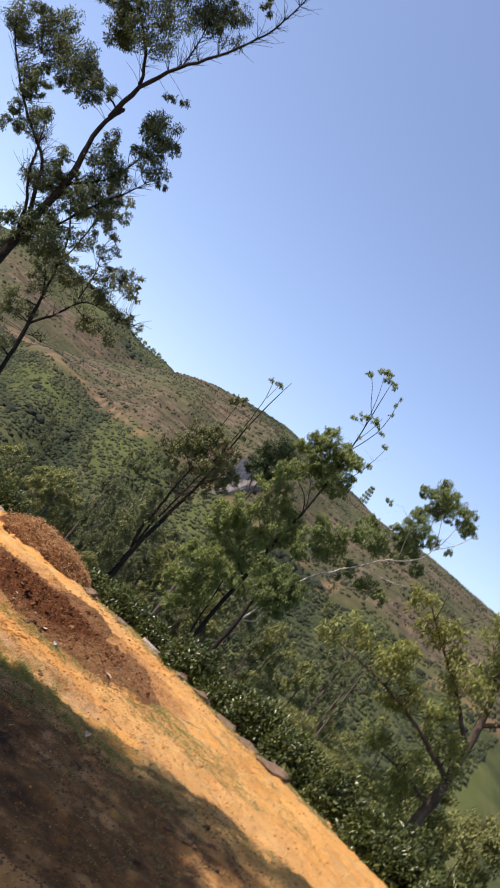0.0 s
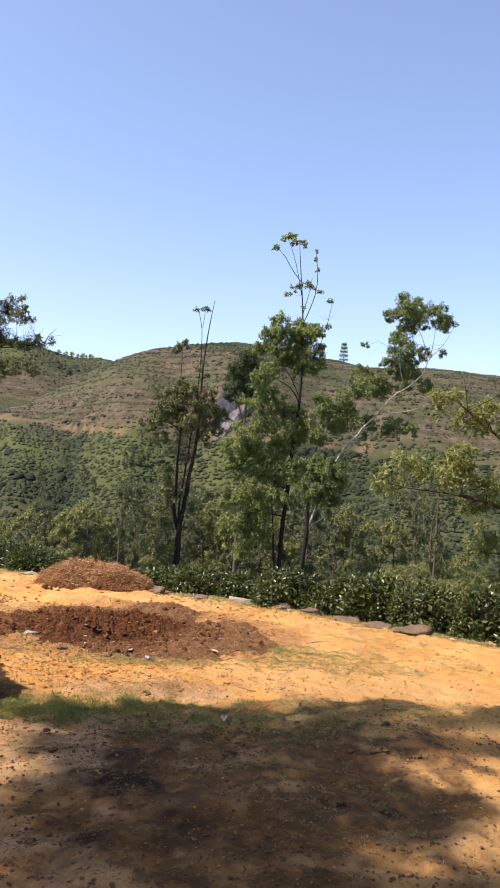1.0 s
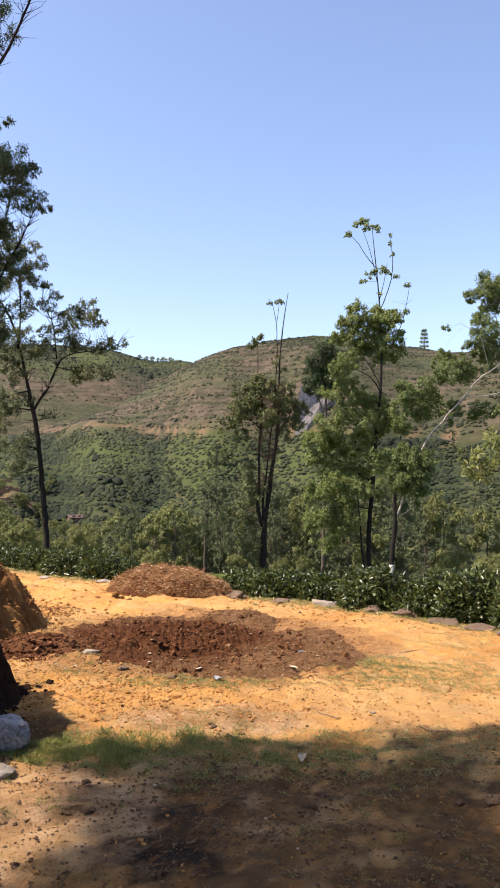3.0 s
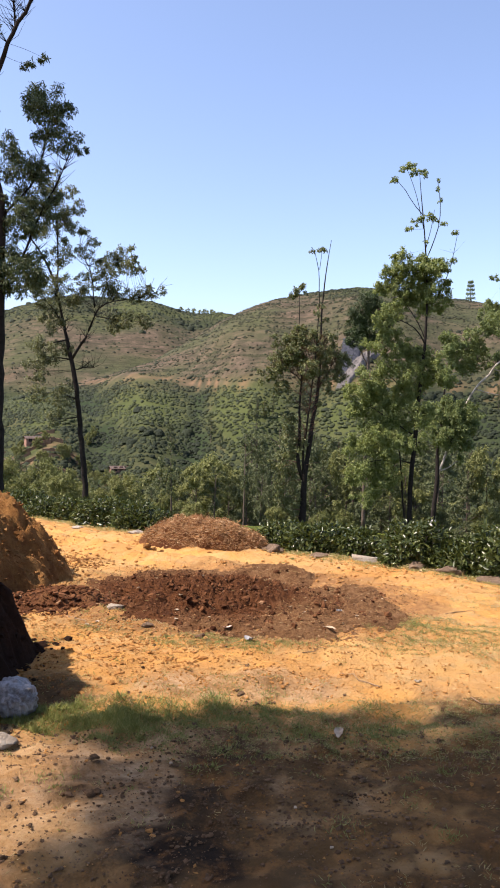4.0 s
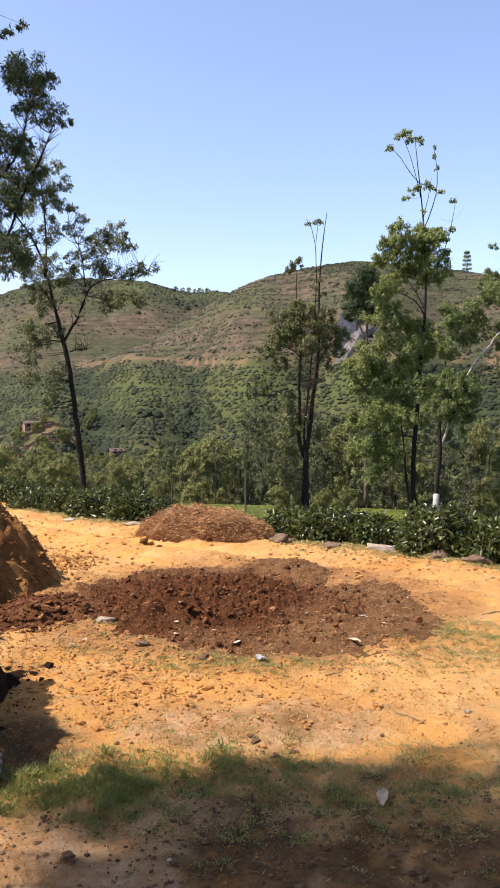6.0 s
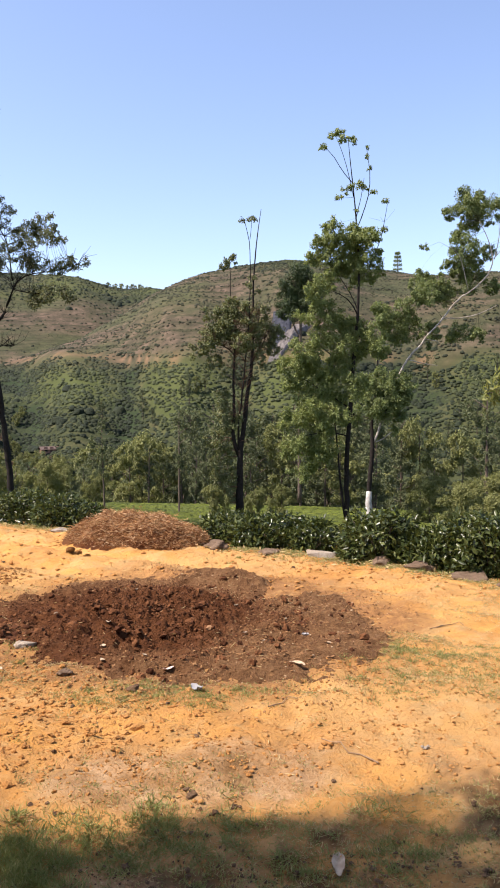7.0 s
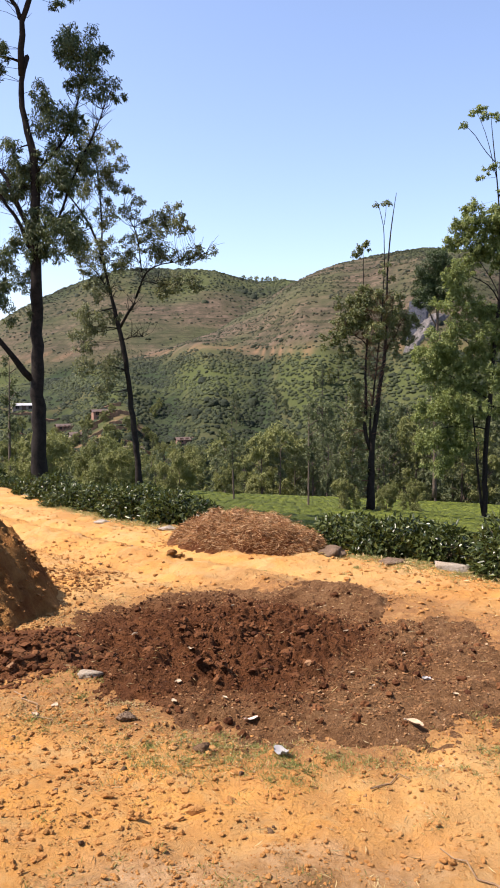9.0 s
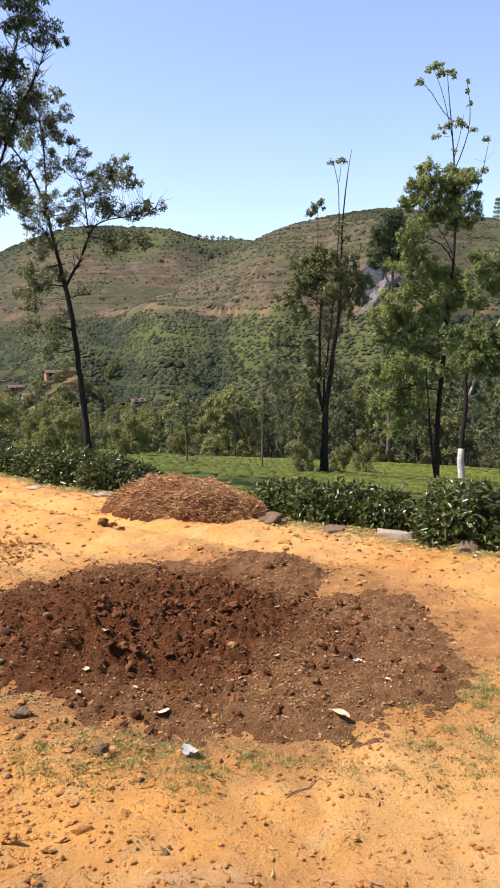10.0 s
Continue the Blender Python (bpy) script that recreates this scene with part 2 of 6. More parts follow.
def leaf_material(name, dark, mid, light, gloss=0.45, through_light=0.35, by_thing=False):
    m = Nodes(name, gloss, 0.28)
    pick = m.island()
    c = m.ramp(pick, [(0.0, dark), (0.5, mid), (1.0, light)])
    large = m.noise(0.35, 2, 0.5, m.place())
    c = m.mix(m.math("MULTIPLY", large, 0.7), c, mid)
    if by_thing:
        c = m.mix(m.math("MULTIPLY", m.each(), 0.55), c, light)
    m.colour(c)
    tr = m.t.nodes.new("ShaderNodeBsdfTranslucent")
    m.set(tr, "Color", m.mix(0.5, c, (light[0] * 1.5, light[1] * 1.6, light[2])))
    mx = m.t.nodes.new("ShaderNodeMixShader")
    m.set(mx, 0, through_light)
    m.t.links.new(m.bsdf.outputs[0], mx.inputs[1])
    m.t.links.new(tr.outputs[0], mx.inputs[2])
    m.t.links.new(mx.outputs[0], m.t.nodes["Material Output"].inputs["Surface"])
    return m.mat


def bark_material(name, dark, light, scale=6.0):
    m = Nodes(name, 0.9, 0.15)
    p = m.place(True)
    n = m.noise(scale, 5, 0.65, p, 0.6)
    c = m.ramp(n, [(0.3, dark), (0.55, tuple(0.5 * (a + b) for a, b in zip(dark, light))), (0.75, light)])
    m.bump(m.noise(scale * 5, 4, 0.7, p), 0.6, 0.02)
    return m.colour(c)


def soil_material(name, stops, fine=40, strength=0.7, speck=None):
    m = Nodes(name, 0.95, 0.1)
    p = m.place(True)
    c = m.ramp(m.noise(3.2, 6, 0.7, p), stops)
    c = m.mix(m.ramp(m.noise(fine, 3, 0.7, p), [(0.35, 0.0), (0.7, 0.55)]), c, stops[0][1])
    if speck:
        c = m.mix(m.ramp(m.noise(fine * 2.2, 2, 0.5, p), [(0.66, 0.0), (0.72, 0.8)]), c, speck)
    m.bump(m.math("ADD", m.noise(fine, 6, 0.75, p), m.noise(fine * 4, 3, 0.7, p)), strength, 0.05)
    return m.colour(c)


def ground_material():
    m = Nodes("ground", 0.95, 0.08)
    p = m.place()
    zone = m.attr("cover")
    clay = m.ramp(m.noise(0.9, 7, 0.72, p, 0.4), [(0.3, (0.43, 0.19, 0.048)), (0.46, (0.57, 0.278, 0.07)), (0.6, (0.64, 0.34, 0.093)), (0.76, (0.69, 0.415, 0.15))])
    clay = m.mix(m.ramp(m.noise(7, 5, 0.7, p), [(0.4, 0.0), (0.7, 0.45)]), clay, (0.36, 0.17, 0.052))
    clay = m.mix(m.ramp(m.noise(60, 3, 0.7, p), [(0.4, 0.0), (0.75, 0.6)]), clay, (0.55, 0.31, 0.115))
    clay = m.mix(m.ramp(m.noise(26, 4, 0.75, p), [(0.52, 0.0), (0.68, 0.4)]), clay, (0.26, 0.12, 0.042))
    clay = m.mix(m.ramp(m.noise(0.45, 3, 0.6, p), [(0.4, 0.0), (0.58, 0.6)]), clay, (0.51, 0.305, 0.12))
    clay = m.mix(m.ramp(m.noise(1.7, 5, 0.7, p, 0.8), [(0.47, 0.0), (0.6, 0.55)]), clay, (0.42, 0.225, 0.085))
    clay = m.mix(m.ramp(m.noise(3.1, 4, 0.7, p), [(0.5, 0.0), (0.62, 0.5)]), clay, (0.47, 0.325, 0.15))
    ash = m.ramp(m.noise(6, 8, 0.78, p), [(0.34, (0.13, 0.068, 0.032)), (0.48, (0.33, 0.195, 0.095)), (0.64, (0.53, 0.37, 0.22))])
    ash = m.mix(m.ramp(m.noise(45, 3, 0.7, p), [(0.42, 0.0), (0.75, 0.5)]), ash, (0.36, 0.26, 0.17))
    # charcoal together with painted shade of the tree and the bank
    char_shade_node = m.t.nodes.new("ShaderNodeAttribute")
    char_shade_node.attribute_name = "char_shade"
    ash = m.mix(char_shade_node.outputs["Fac"], ash, m.ramp(m.noise(9, 6, 0.75, p), [(0.4, (0.011, 0.01, 0.01)), (0.5, (0.035, 0.022, 0.014)), (0.62, (0.17, 0.08, 0.03))]))
    near = m.mix(m.math("MAXIMUM", zone[2], m.math("MULTIPLY", char_shade_node.outputs["Fac"], 0.8)), clay, ash)
    dung = m.t.nodes.new("ShaderNodeAttribute")
    dung.attribute_name = "dung"
    near = m.mix(m.math("MULTIPLY", dung.outputs["Fac"], m.ramp(m.noise(11, 5, 0.75, p), [(0.36, 0.45), (0.55, 1.0)])), near, (0.27, 0.135, 0.055))
    tone = m.attr("tone")
    tea = m.ramp(m.noise(0.12, 6, 0.7, p), [(0.3, (0.024, 0.03, 0.014)), (0.5, (0.042, 0.048, 0.021)), (0.66, (0.078, 0.074, 0.036))])
    # plot tones, with painted light on spurs and painted shade in gullies
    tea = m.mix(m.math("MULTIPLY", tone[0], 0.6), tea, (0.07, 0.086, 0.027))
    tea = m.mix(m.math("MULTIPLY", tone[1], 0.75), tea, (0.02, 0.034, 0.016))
    bare = m.ramp(m.noise(0.16, 6, 0.75, p), [(0.34, (0.038, 0.034, 0.022)), (0.5, (0.078, 0.06, 0.041)), (0.64, (0.135, 0.096, 0.068))])
    c = m.mix(zone[0], near, tea)
    bare = m.mix(m.math("MULTIPLY", tone[2], 0.75), bare, m.ramp(m.noise(0.3, 4, 0.7, p), [(0.35, (0.033, 0.043, 0.02)), (0.65, (0.07, 0.078, 0.036))]))
    # level benches: bare risers between strips of stubble
    sep = m.t.nodes.new("ShaderNodeSeparateXYZ")
    m.set(sep, 0, p)
    wave = m.math("SINE", m.math("ADD", m.math("MULTIPLY", sep.outputs[2], 2.35), m.math("MULTIPLY", m.noise(0.06, 5, 0.65, p), 16.0)))
    bare = m.mix(m.math("MULTIPLY", m.ramp(wave, [(0.55, 0.0), (0.85, 0.8)]), m.ramp(m.noise(0.07, 3, 0.6, p), [(0.4, 0.25), (0.6, 1.0)])), bare, (0.032, 0.034, 0.018))
    c = m.mix(zone[1], c, bare)
    rust = m.t.nodes.new("ShaderNodeAttribute")
    rust.attribute_name = "cut"
    c = m.mix(rust.outputs["Fac"], c, (0.2, 0.118, 0.068))
    m.bump(m.math("ADD", m.noise(13, 9, 0.82, p), m.math("MULTIPLY", m.noise(60, 4, 0.75, p), 0.7)), 0.72, 0.042)
    return m.colour(c)


GROUND = ground_material()
def manure_material():
    m = Nodes("manure", 0.95, 0.08)
    p = m.place(True)
    thin = m.t.nodes.new("ShaderNodeAttribute")
    thin.attribute_name = "thin"
    c = m.ramp(m.noise(4.5, 7, 0.75, p), [(0.34, (0.08, 0.03, 0.013)), (0.5, (0.155, 0.06, 0.025)), (0.68, (0.25, 0.105, 0.044))])
    rim = m.ramp(m.noise(9, 6, 0.75, p), [(0.34, (0.16, 0.08, 0.036)), (0.5, (0.26, 0.138, 0.064)), (0.68, (0.36, 0.205, 0.1))])
    c = m.mix(thin.outputs["Fac"], c, rim)
    c = m.mix(m.ramp(m.noise(55, 3, 0.7, p), [(0.4, 0.0), (0.7, 0.5)]), c, (0.08, 0.034, 0.014))
    m.bump(m.math("ADD", m.noise(30, 6, 0.78, p), m.noise(110, 3, 0.7, p)), 1.0, 0.04)
    return m.colour(c)


MANURE = manure_material()
RIM_CRUMB = Nodes("trodden manure crumbs", 0.95, 0.1)
RIM_CRUMB = RIM_CRUMB.colour(RIM_CRUMB.ramp(RIM_CRUMB.island(), [(0.0, (0.16, 0.078, 0.034)), (0.5, (0.25, 0.13, 0.06)), (0.96, (0.3, 0.165, 0.075)), (1.0, (0.5, 0.37, 0.23))]))
MOUND = soil_material("mound soil", [(0.32, (0.21, 0.09, 0.031)), (0.48, (0.43, 0.205, 0.066)), (0.68, (0.58, 0.32, 0.112))], 22, 1.0)
MOUND_CRUMB = soil_material("mound crumbs", [(0.32, (0.2, 0.085, 0.03)), (0.48, (0.36, 0.175, 0.06)), (0.68, (0.5, 0.29, 0.11))], 40, 0.6)
# Bank colour taken near black to carry the shade on its face.
SHADED_BANK = soil_material("shade-darkened bank soil", [(0.3, (0.018, 0.009, 0.006)), (0.5, (0.04, 0.02, 0.012)), (0.75, (0.09, 0.045, 0.024))], 26, 0.8)
MANURE_CRUMB = Nodes("manure crumbs", 0.95, 0.1)
MANURE_CRUMB.bump(MANURE_CRUMB.noise(90, 4, 0.7, MANURE_CRUMB.place(True)), 0.7, 0.01)
MANURE_CRUMB = MANURE_CRUMB.colour(MANURE_CRUMB.ramp(MANURE_CRUMB.island(), [(0.0, (0.06, 0.023, 0.011)), (0.5, (0.115, 0.047, 0.02)), (0.985, (0.17, 0.074, 0.032)), (1.0, (0.3, 0.18, 0.1))]))
CLAY = soil_material("clay clods", [(0.3, (0.38, 0.17, 0.055)), (0.5, (0.52, 0.26, 0.085)), (0.75, (0.66, 0.4, 0.17))], 40, 0.6)
DARKSTONE = soil_material("dark stones", [(0.3, (0.09, 0.055, 0.033)), (0.5, (0.19, 0.115, 0.066)), (0.75, (0.31, 0.21, 0.13))], 40, 0.6)
ROCK = soil_material("rock", [(0.3, (0.15, 0.1, 0.065)), (0.5, (0.29, 0.2, 0.135)), (0.75, (0.42, 0.32, 0.23))], 22, 0.8)
PALEROCK = soil_material("pale rock", [(0.3, (0.22, 0.17, 0.12)), (0.5, (0.4, 0.34, 0.27)), (0.75, (0.66, 0.62, 0.55))], 22, 0.5)
QUARRY = soil_material("quarry rock", [(0.3, (0.07, 0.062, 0.058)), (0.5, (0.15, 0.135, 0.125)), (0.7, (0.3, 0.275, 0.25))], 0.8, 0.8)
# Shadowed cliff: the dark blue-grey is shade put into the rock colour.
SHADED_ROCK = soil_material("quarry wall", [(0.3, (0.022, 0.024, 0.03)), (0.5, (0.042, 0.046, 0.058)), (0.7, (0.085, 0.085, 0.095))], 0.8, 0.5)
EARTHWALL = soil_material("terrace earth", [(0.3, (0.1, 0.062, 0.036)), (0.5, (0.2, 0.125, 0.075)), (0.7, (0.3, 0.2, 0.13))], 2, 0.6)
STRAW = Nodes("dry straw", 0.85, 0.2)
STRAW = STRAW.colour(STRAW.ramp(STRAW.island(), [(0.0, (0.2, 0.085, 0.036)), (0.4, (0.42, 0.21, 0.09)), (0.75, (0.56, 0.33, 0.15)), (1.0, (0.72, 0.54, 0.33))]))
HEAP = soil_material("heap core", [(0.3, (0.12, 0.045, 0.02)), (0.5, (0.24, 0.1, 0.042)), (0.75, (0.36, 0.18, 0.08))], 30, 0.9)
GRASS = leaf_material("grass", (0.13, 0.175, 0.045), (0.22, 0.255, 0.08), (0.42, 0.38, 0.17), 0.6, 0.35)
DRYGRASS = leaf_material("dry grass", (0.3, 0.22, 0.1), (0.45, 0.34, 0.17), (0.58, 0.46, 0.25), 0.7, 0.25)
PAPER = Nodes("litter", 0.7, 0.2)
PAPER = PAPER.colour(PAPER.mix(PAPER.ramp(PAPER.noise(30, 3, 0.6, PAPER.place(True)), [(0.35, 0.0), (0.7, 0.8)]), (0.46, 0.36, 0.25), (0.27, 0.18, 0.11)))
PINKPAPER = Nodes("faded pink litter", 0.7, 0.3)
PINKPAPER = PINKPAPER.colour(PINKPAPER.mix(PINKPAPER.noise(20, 3, 0.6, PINKPAPER.place(True)), (0.62, 0.4, 0.32), (0.75, 0.62, 0.52)))
PLASTIC = Nodes("plastic film", 0.25, 0.5)
PLASTIC = PLASTIC.colour(PLASTIC.mix(PLASTIC.noise(25, 3, 0.6, PLASTIC.place(True)), (0.26, 0.24, 0.22), (0.42, 0.42, 0.42)))
SACK = Nodes("white sack", 0.55, 0.4)
SACK.bump(SACK.noise(14, 5, 0.7, SACK.place(True)), 0.6, 0.03)
SACK = SACK.colour(SACK.mix(SACK.ramp(SACK.noise(9, 5, 0.7, SACK.place(True)), [(0.45, 0.0), (0.62, 0.9)]), (0.33, 0.33, 0.35), (0.07, 0.06, 0.055)))
TEA_LEAF = leaf_material("tea leaves", (0.02, 0.03, 0.01), (0.04, 0.055, 0.016), (0.15, 0.165, 0.048), 0.27, 0.14)
DRY_WOOD = bark_material("bleached twig", (0.2, 0.12, 0.065), (0.42, 0.3, 0.19), 14)
TEA_WOOD = bark_material("tea wood", (0.06, 0.045, 0.03), (0.2, 0.16, 0.11), 12)
GUM_LEAF = leaf_material("gum leaves", (0.064, 0.096, 0.034), (0.118, 0.158, 0.05), (0.25, 0.268, 0.092), 0.5, 0.24)
DENSE_LEAF = leaf_material("dense dark leaves", (0.024, 0.042, 0.017), (0.042, 0.068, 0.024), (0.085, 0.11, 0.038), 0.5, 0.12)
RUSSET_LEAF = leaf_material("bronze gum leaves", (0.062, 0.078, 0.03), (0.1, 0.122, 0.042), (0.26, 0.24, 0.1), 0.45, 0.2)
# Darker copy of the gum leaves: a backlit crown's shade put into colour.
BACKLIT_LEAF = leaf_material("backlit gum leaves", (0.03, 0.048, 0.02), (0.055, 0.08, 0.03), (0.15, 0.165, 0.062), 0.5, 0.16)
OLIVE_LEAF = leaf_material("olive gum leaves", (0.055, 0.066, 0.03), (0.11, 0.122, 0.056), (0.25, 0.245, 0.12), 0.5, 0.25)
LIME_LEAF = leaf_material("bright gum leaves", (0.076, 0.108, 0.033), (0.146, 0.183, 0.055), (0.3, 0.315, 0.1), 0.5, 0.26)
FEATHER_LEAF = leaf_material("feathery leaves", (0.1, 0.12, 0.04), (0.18, 0.2, 0.062), (0.3, 0.29, 0.1), 0.5, 0.4)
WOODS_LEAF = leaf_material("valley leaves", (0.052, 0.07, 0.034), (0.084, 0.103, 0.047), (0.14, 0.155, 0.07), 0.6, 0.28, True)
SHRUB_LEAF = leaf_material("shrub leaves", (0.075, 0.09, 0.028), (0.125, 0.142, 0.044), (0.23, 0.23, 0.08), 0.6, 0.22, True)
# Near black: the trunks' backlit darkness is put into the bark colour.
DARK_BARK = bark_material("dark bark", (0.01, 0.008, 0.007), (0.036, 0.028, 0.023))
BROWN_BARK = bark_material("brown bark", (0.05, 0.037, 0.028), (0.17, 0.13, 0.1))
RED_TWIG = bark_material("reddish twigs", (0.09, 0.045, 0.03), (0.24, 0.13, 0.085))
PALE_BARK = bark_material("pale bark", (0.16, 0.13, 0.105), (0.55, 0.5, 0.44), 2.2)
WHITE_BARK = bark_material("white painted bark", (0.3, 0.28, 0.25), (0.6, 0.58, 0.54), 3)


def tea_slope_material(name, stops, brown):
    m = Nodes(name, 0.75, 0.2)
    p = m.place()
    zone = m.attr("zone")
    c = m.ramp(m.island(), stops)
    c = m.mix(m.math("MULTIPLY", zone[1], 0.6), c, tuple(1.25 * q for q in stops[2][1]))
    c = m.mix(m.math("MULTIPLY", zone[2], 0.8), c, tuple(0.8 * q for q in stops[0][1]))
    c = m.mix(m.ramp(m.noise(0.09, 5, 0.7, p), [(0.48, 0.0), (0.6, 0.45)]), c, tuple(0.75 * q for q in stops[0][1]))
    c = m.mix(zone[0], c, m.ramp(m.island(), brown))
    c = m.mix(m.ramp(m.noise(4.5, 5, 0.75, p), [(0.42, 0.0), (0.62, 0.55)]), c, tuple(0.45 * q for q in stops[0][1]))
    m.bump(m.noise(3.5, 6, 0.8, p), 1.0, 0.35)
    return m.colour(c)


TEA_SLOPE = tea_slope_material("hillside tea", [(0.0, (0.022, 0.032, 0.016)), (0.5, (0.038, 0.05, 0.022)), (1.0, (0.066, 0.08, 0.031))],
                               [(0.0, (0.04, 0.04, 0.024)), (0.5, (0.055, 0.055, 0.03)), (1.0, (0.06, 0.07, 0.032))])
TEA_FIELD = tea_slope_material("field tea", [(0.0, (0.1, 0.128, 0.013)), (0.5, (0.138, 0.172, 0.017)), (1.0, (0.18, 0.21, 0.024))],
                               [(0.0, (0.09, 0.115, 0.014)), (1.0, (0.135, 0.16, 0.02))])
PLASTER = Nodes("weathered plaster", 0.85, 0.2)
PLASTER = PLASTER.colour(PLASTER.mix(PLASTER.noise(0.8, 5, 0.7, PLASTER.place(True)), (0.3, 0.25, 0.2), (0.2, 0.15, 0.12)))
PINKWALL = Nodes("pink plaster", 0.85, 0.2)
PINKWALL = PINKWALL.colour(PINKWALL.mix(PINKWALL.noise(0.8, 5, 0.7, PINKWALL.place(True)), (0.34, 0.19, 0.13), (0.22, 0.12, 0.085)))
SHEET = Nodes("metal roof sheet", 0.45, 0.4)
SHEET = SHEET.colour(SHEET.mix(SHEET.noise(1.5, 4, 0.7, SHEET.place(True)), (0.55, 0.56, 0.58), (0.3, 0.27, 0.25)))
RUST = Nodes("rusty roof sheet", 0.6, 0.3)
RUST = RUST.colour(RUST.mix(RUST.noise(1.5, 4, 0.7, RUST.place(True)), (0.13, 0.085, 0.06), (0.07, 0.05, 0.04)))
PANE = Nodes("dark window", 0.15, 0.5).colour((0.02, 0.022, 0.026))
DOORWOOD = Nodes("door wood", 0.6, 0.3).colour((0.12, 0.07, 0.045))

# ---- ground: one sheet from the terrace to the far ridges ----
def stretch(lo, hi, dense_lo, dense_hi, step, grow, most):
    out = list(np.arange(dense_lo, dense_hi, step))
    s, v = step, out[-1]
    while v < hi:
        s = min(s * grow, most)
        v += s
        out.append(v)
    s, v, low = step, dense_lo, []
    while v > lo:
        s = min(s * grow, most)
        v -= s
        low.append(v)
    return np.array(low[::-1] + out)


def build_ground():
    xs = stretch(-900, 900, -3.6, 5.2, 0.045, 1.075, 7.0)
    ys = stretch(-250, 1500, 7.5, 20.5, 0.045, 1.045, 6.0)
    gx, gy = np.meshgrid(xs, ys)
    z = zg(gx, gy)
    v = np.stack([gx, gy, z], -1).reshape(-1, 3)
    h, w = gx.shape
    i, j = np.meshgrid(np.arange(h - 1), np.arange(w - 1), indexing="ij")
    q = np.stack([i * w + j, i * w + j + 1, (i + 1) * w + j + 1, (i + 1) * w + j], -1).reshape(-1, 4)
    b = Buf()
    b.add(v, q)
    me = b.mesh("ground", GROUND)
    # what covers it: tea, bare slopes, ashy trodden soil
    x, y, zz = v.T
    d = np.hypot(x, y - 9)
    past = smooth(0.1, 0.8, y - edge_y(np.clip(x, -9, 9)) + 0.3 * fbm(x * 1.5, y * 1.5, 21, 2))
    tea = np.where(y > 25, 1.0, past)
    tea = np.maximum(tea, smooth(9, 16, np.abs(x)) * 0.6)
    bare = hill_bare(x, y, zz)
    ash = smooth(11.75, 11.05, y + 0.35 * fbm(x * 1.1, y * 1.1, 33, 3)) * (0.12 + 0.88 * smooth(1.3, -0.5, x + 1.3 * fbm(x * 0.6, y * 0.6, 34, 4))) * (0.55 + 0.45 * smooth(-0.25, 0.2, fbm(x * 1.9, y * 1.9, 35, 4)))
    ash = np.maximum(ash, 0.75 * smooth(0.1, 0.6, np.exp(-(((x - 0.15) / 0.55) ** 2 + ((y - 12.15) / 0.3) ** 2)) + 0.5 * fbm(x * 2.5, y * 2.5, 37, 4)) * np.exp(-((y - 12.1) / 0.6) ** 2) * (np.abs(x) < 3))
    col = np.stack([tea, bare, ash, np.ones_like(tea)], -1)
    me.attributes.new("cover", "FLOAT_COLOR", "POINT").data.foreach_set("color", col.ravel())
    # charcoal patches, widened to deepen the tree's shade; an ellipse darkens the bank's shadow
    char_shade = smooth(-0.35, 0.55, 1.5 * fbm(x * 3.1, y * 3.1, 36, 5, 0.65) + 0.85 - 0.6 * np.hypot((x - 0.75) / 1.05, (y - 10.2) / 1.35) ** 2)
    me.attributes.new("char_shade", "FLOAT", "POINT").data.foreach_set("value", np.maximum(char_shade, smooth(1.0, 0.6, np.hypot((x + 1.15) / 0.62, (y - 11.95) / 0.5) + 0.3 * fbm(x * 4, y * 4, 39, 3))) * (y < 13))
    dung = np.hypot((x - 0.2) / 1.4, (y - 14.95) / 1.6) + 0.3 * fbm(x * 2.2, y * 2.2, 38, 4)
    me.attributes.new("dung", "FLOAT", "POINT").data.foreach_set("value", smooth(1.42, 0.95, dung))
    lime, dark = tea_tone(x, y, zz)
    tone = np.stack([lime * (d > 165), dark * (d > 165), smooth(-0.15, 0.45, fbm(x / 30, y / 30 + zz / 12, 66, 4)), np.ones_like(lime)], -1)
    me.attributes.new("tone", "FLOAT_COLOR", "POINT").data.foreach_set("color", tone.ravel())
    me.attributes.new("cut", "FLOAT", "POINT").data.foreach_set("value", hill_cut(x, y, zz))
    return part("ground", me, GROUND)


def hill_bare(x, y, z):
    """Where the hills are brown: pruned slopes above the hillside track."""
    d, az = np.hypot(x, y - 9), np.degrees(np.arctan2(x, np.maximum(y - 9, 1)))
    n = fbm(x / 38, y / 38, 51, 4)
    up = smooth(11, 20, z + 5 * n)
    top = smooth(49, 60, z + 9 * fbm(x / 25, y / 25, 53, 3))
    far = smooth(400, 440, d)
    return np.where(d > 170, up * (1 - 0.75 * top) * (1 - 0.35 * far) * (0.72 + 0.28 * smooth(-0.3, 0.3, fbm(x / 14, y / 14, 54, 3))), 0)


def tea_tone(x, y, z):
    """How light and how dark the tea stands: fresh flush in plucked plots, with spur light and gully shade put into the
    colour.
    """
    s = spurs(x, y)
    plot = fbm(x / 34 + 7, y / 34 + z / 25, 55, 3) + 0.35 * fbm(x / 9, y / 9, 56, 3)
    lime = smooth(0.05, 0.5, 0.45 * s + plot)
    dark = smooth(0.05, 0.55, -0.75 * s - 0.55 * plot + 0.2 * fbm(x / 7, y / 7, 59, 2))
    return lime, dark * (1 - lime)


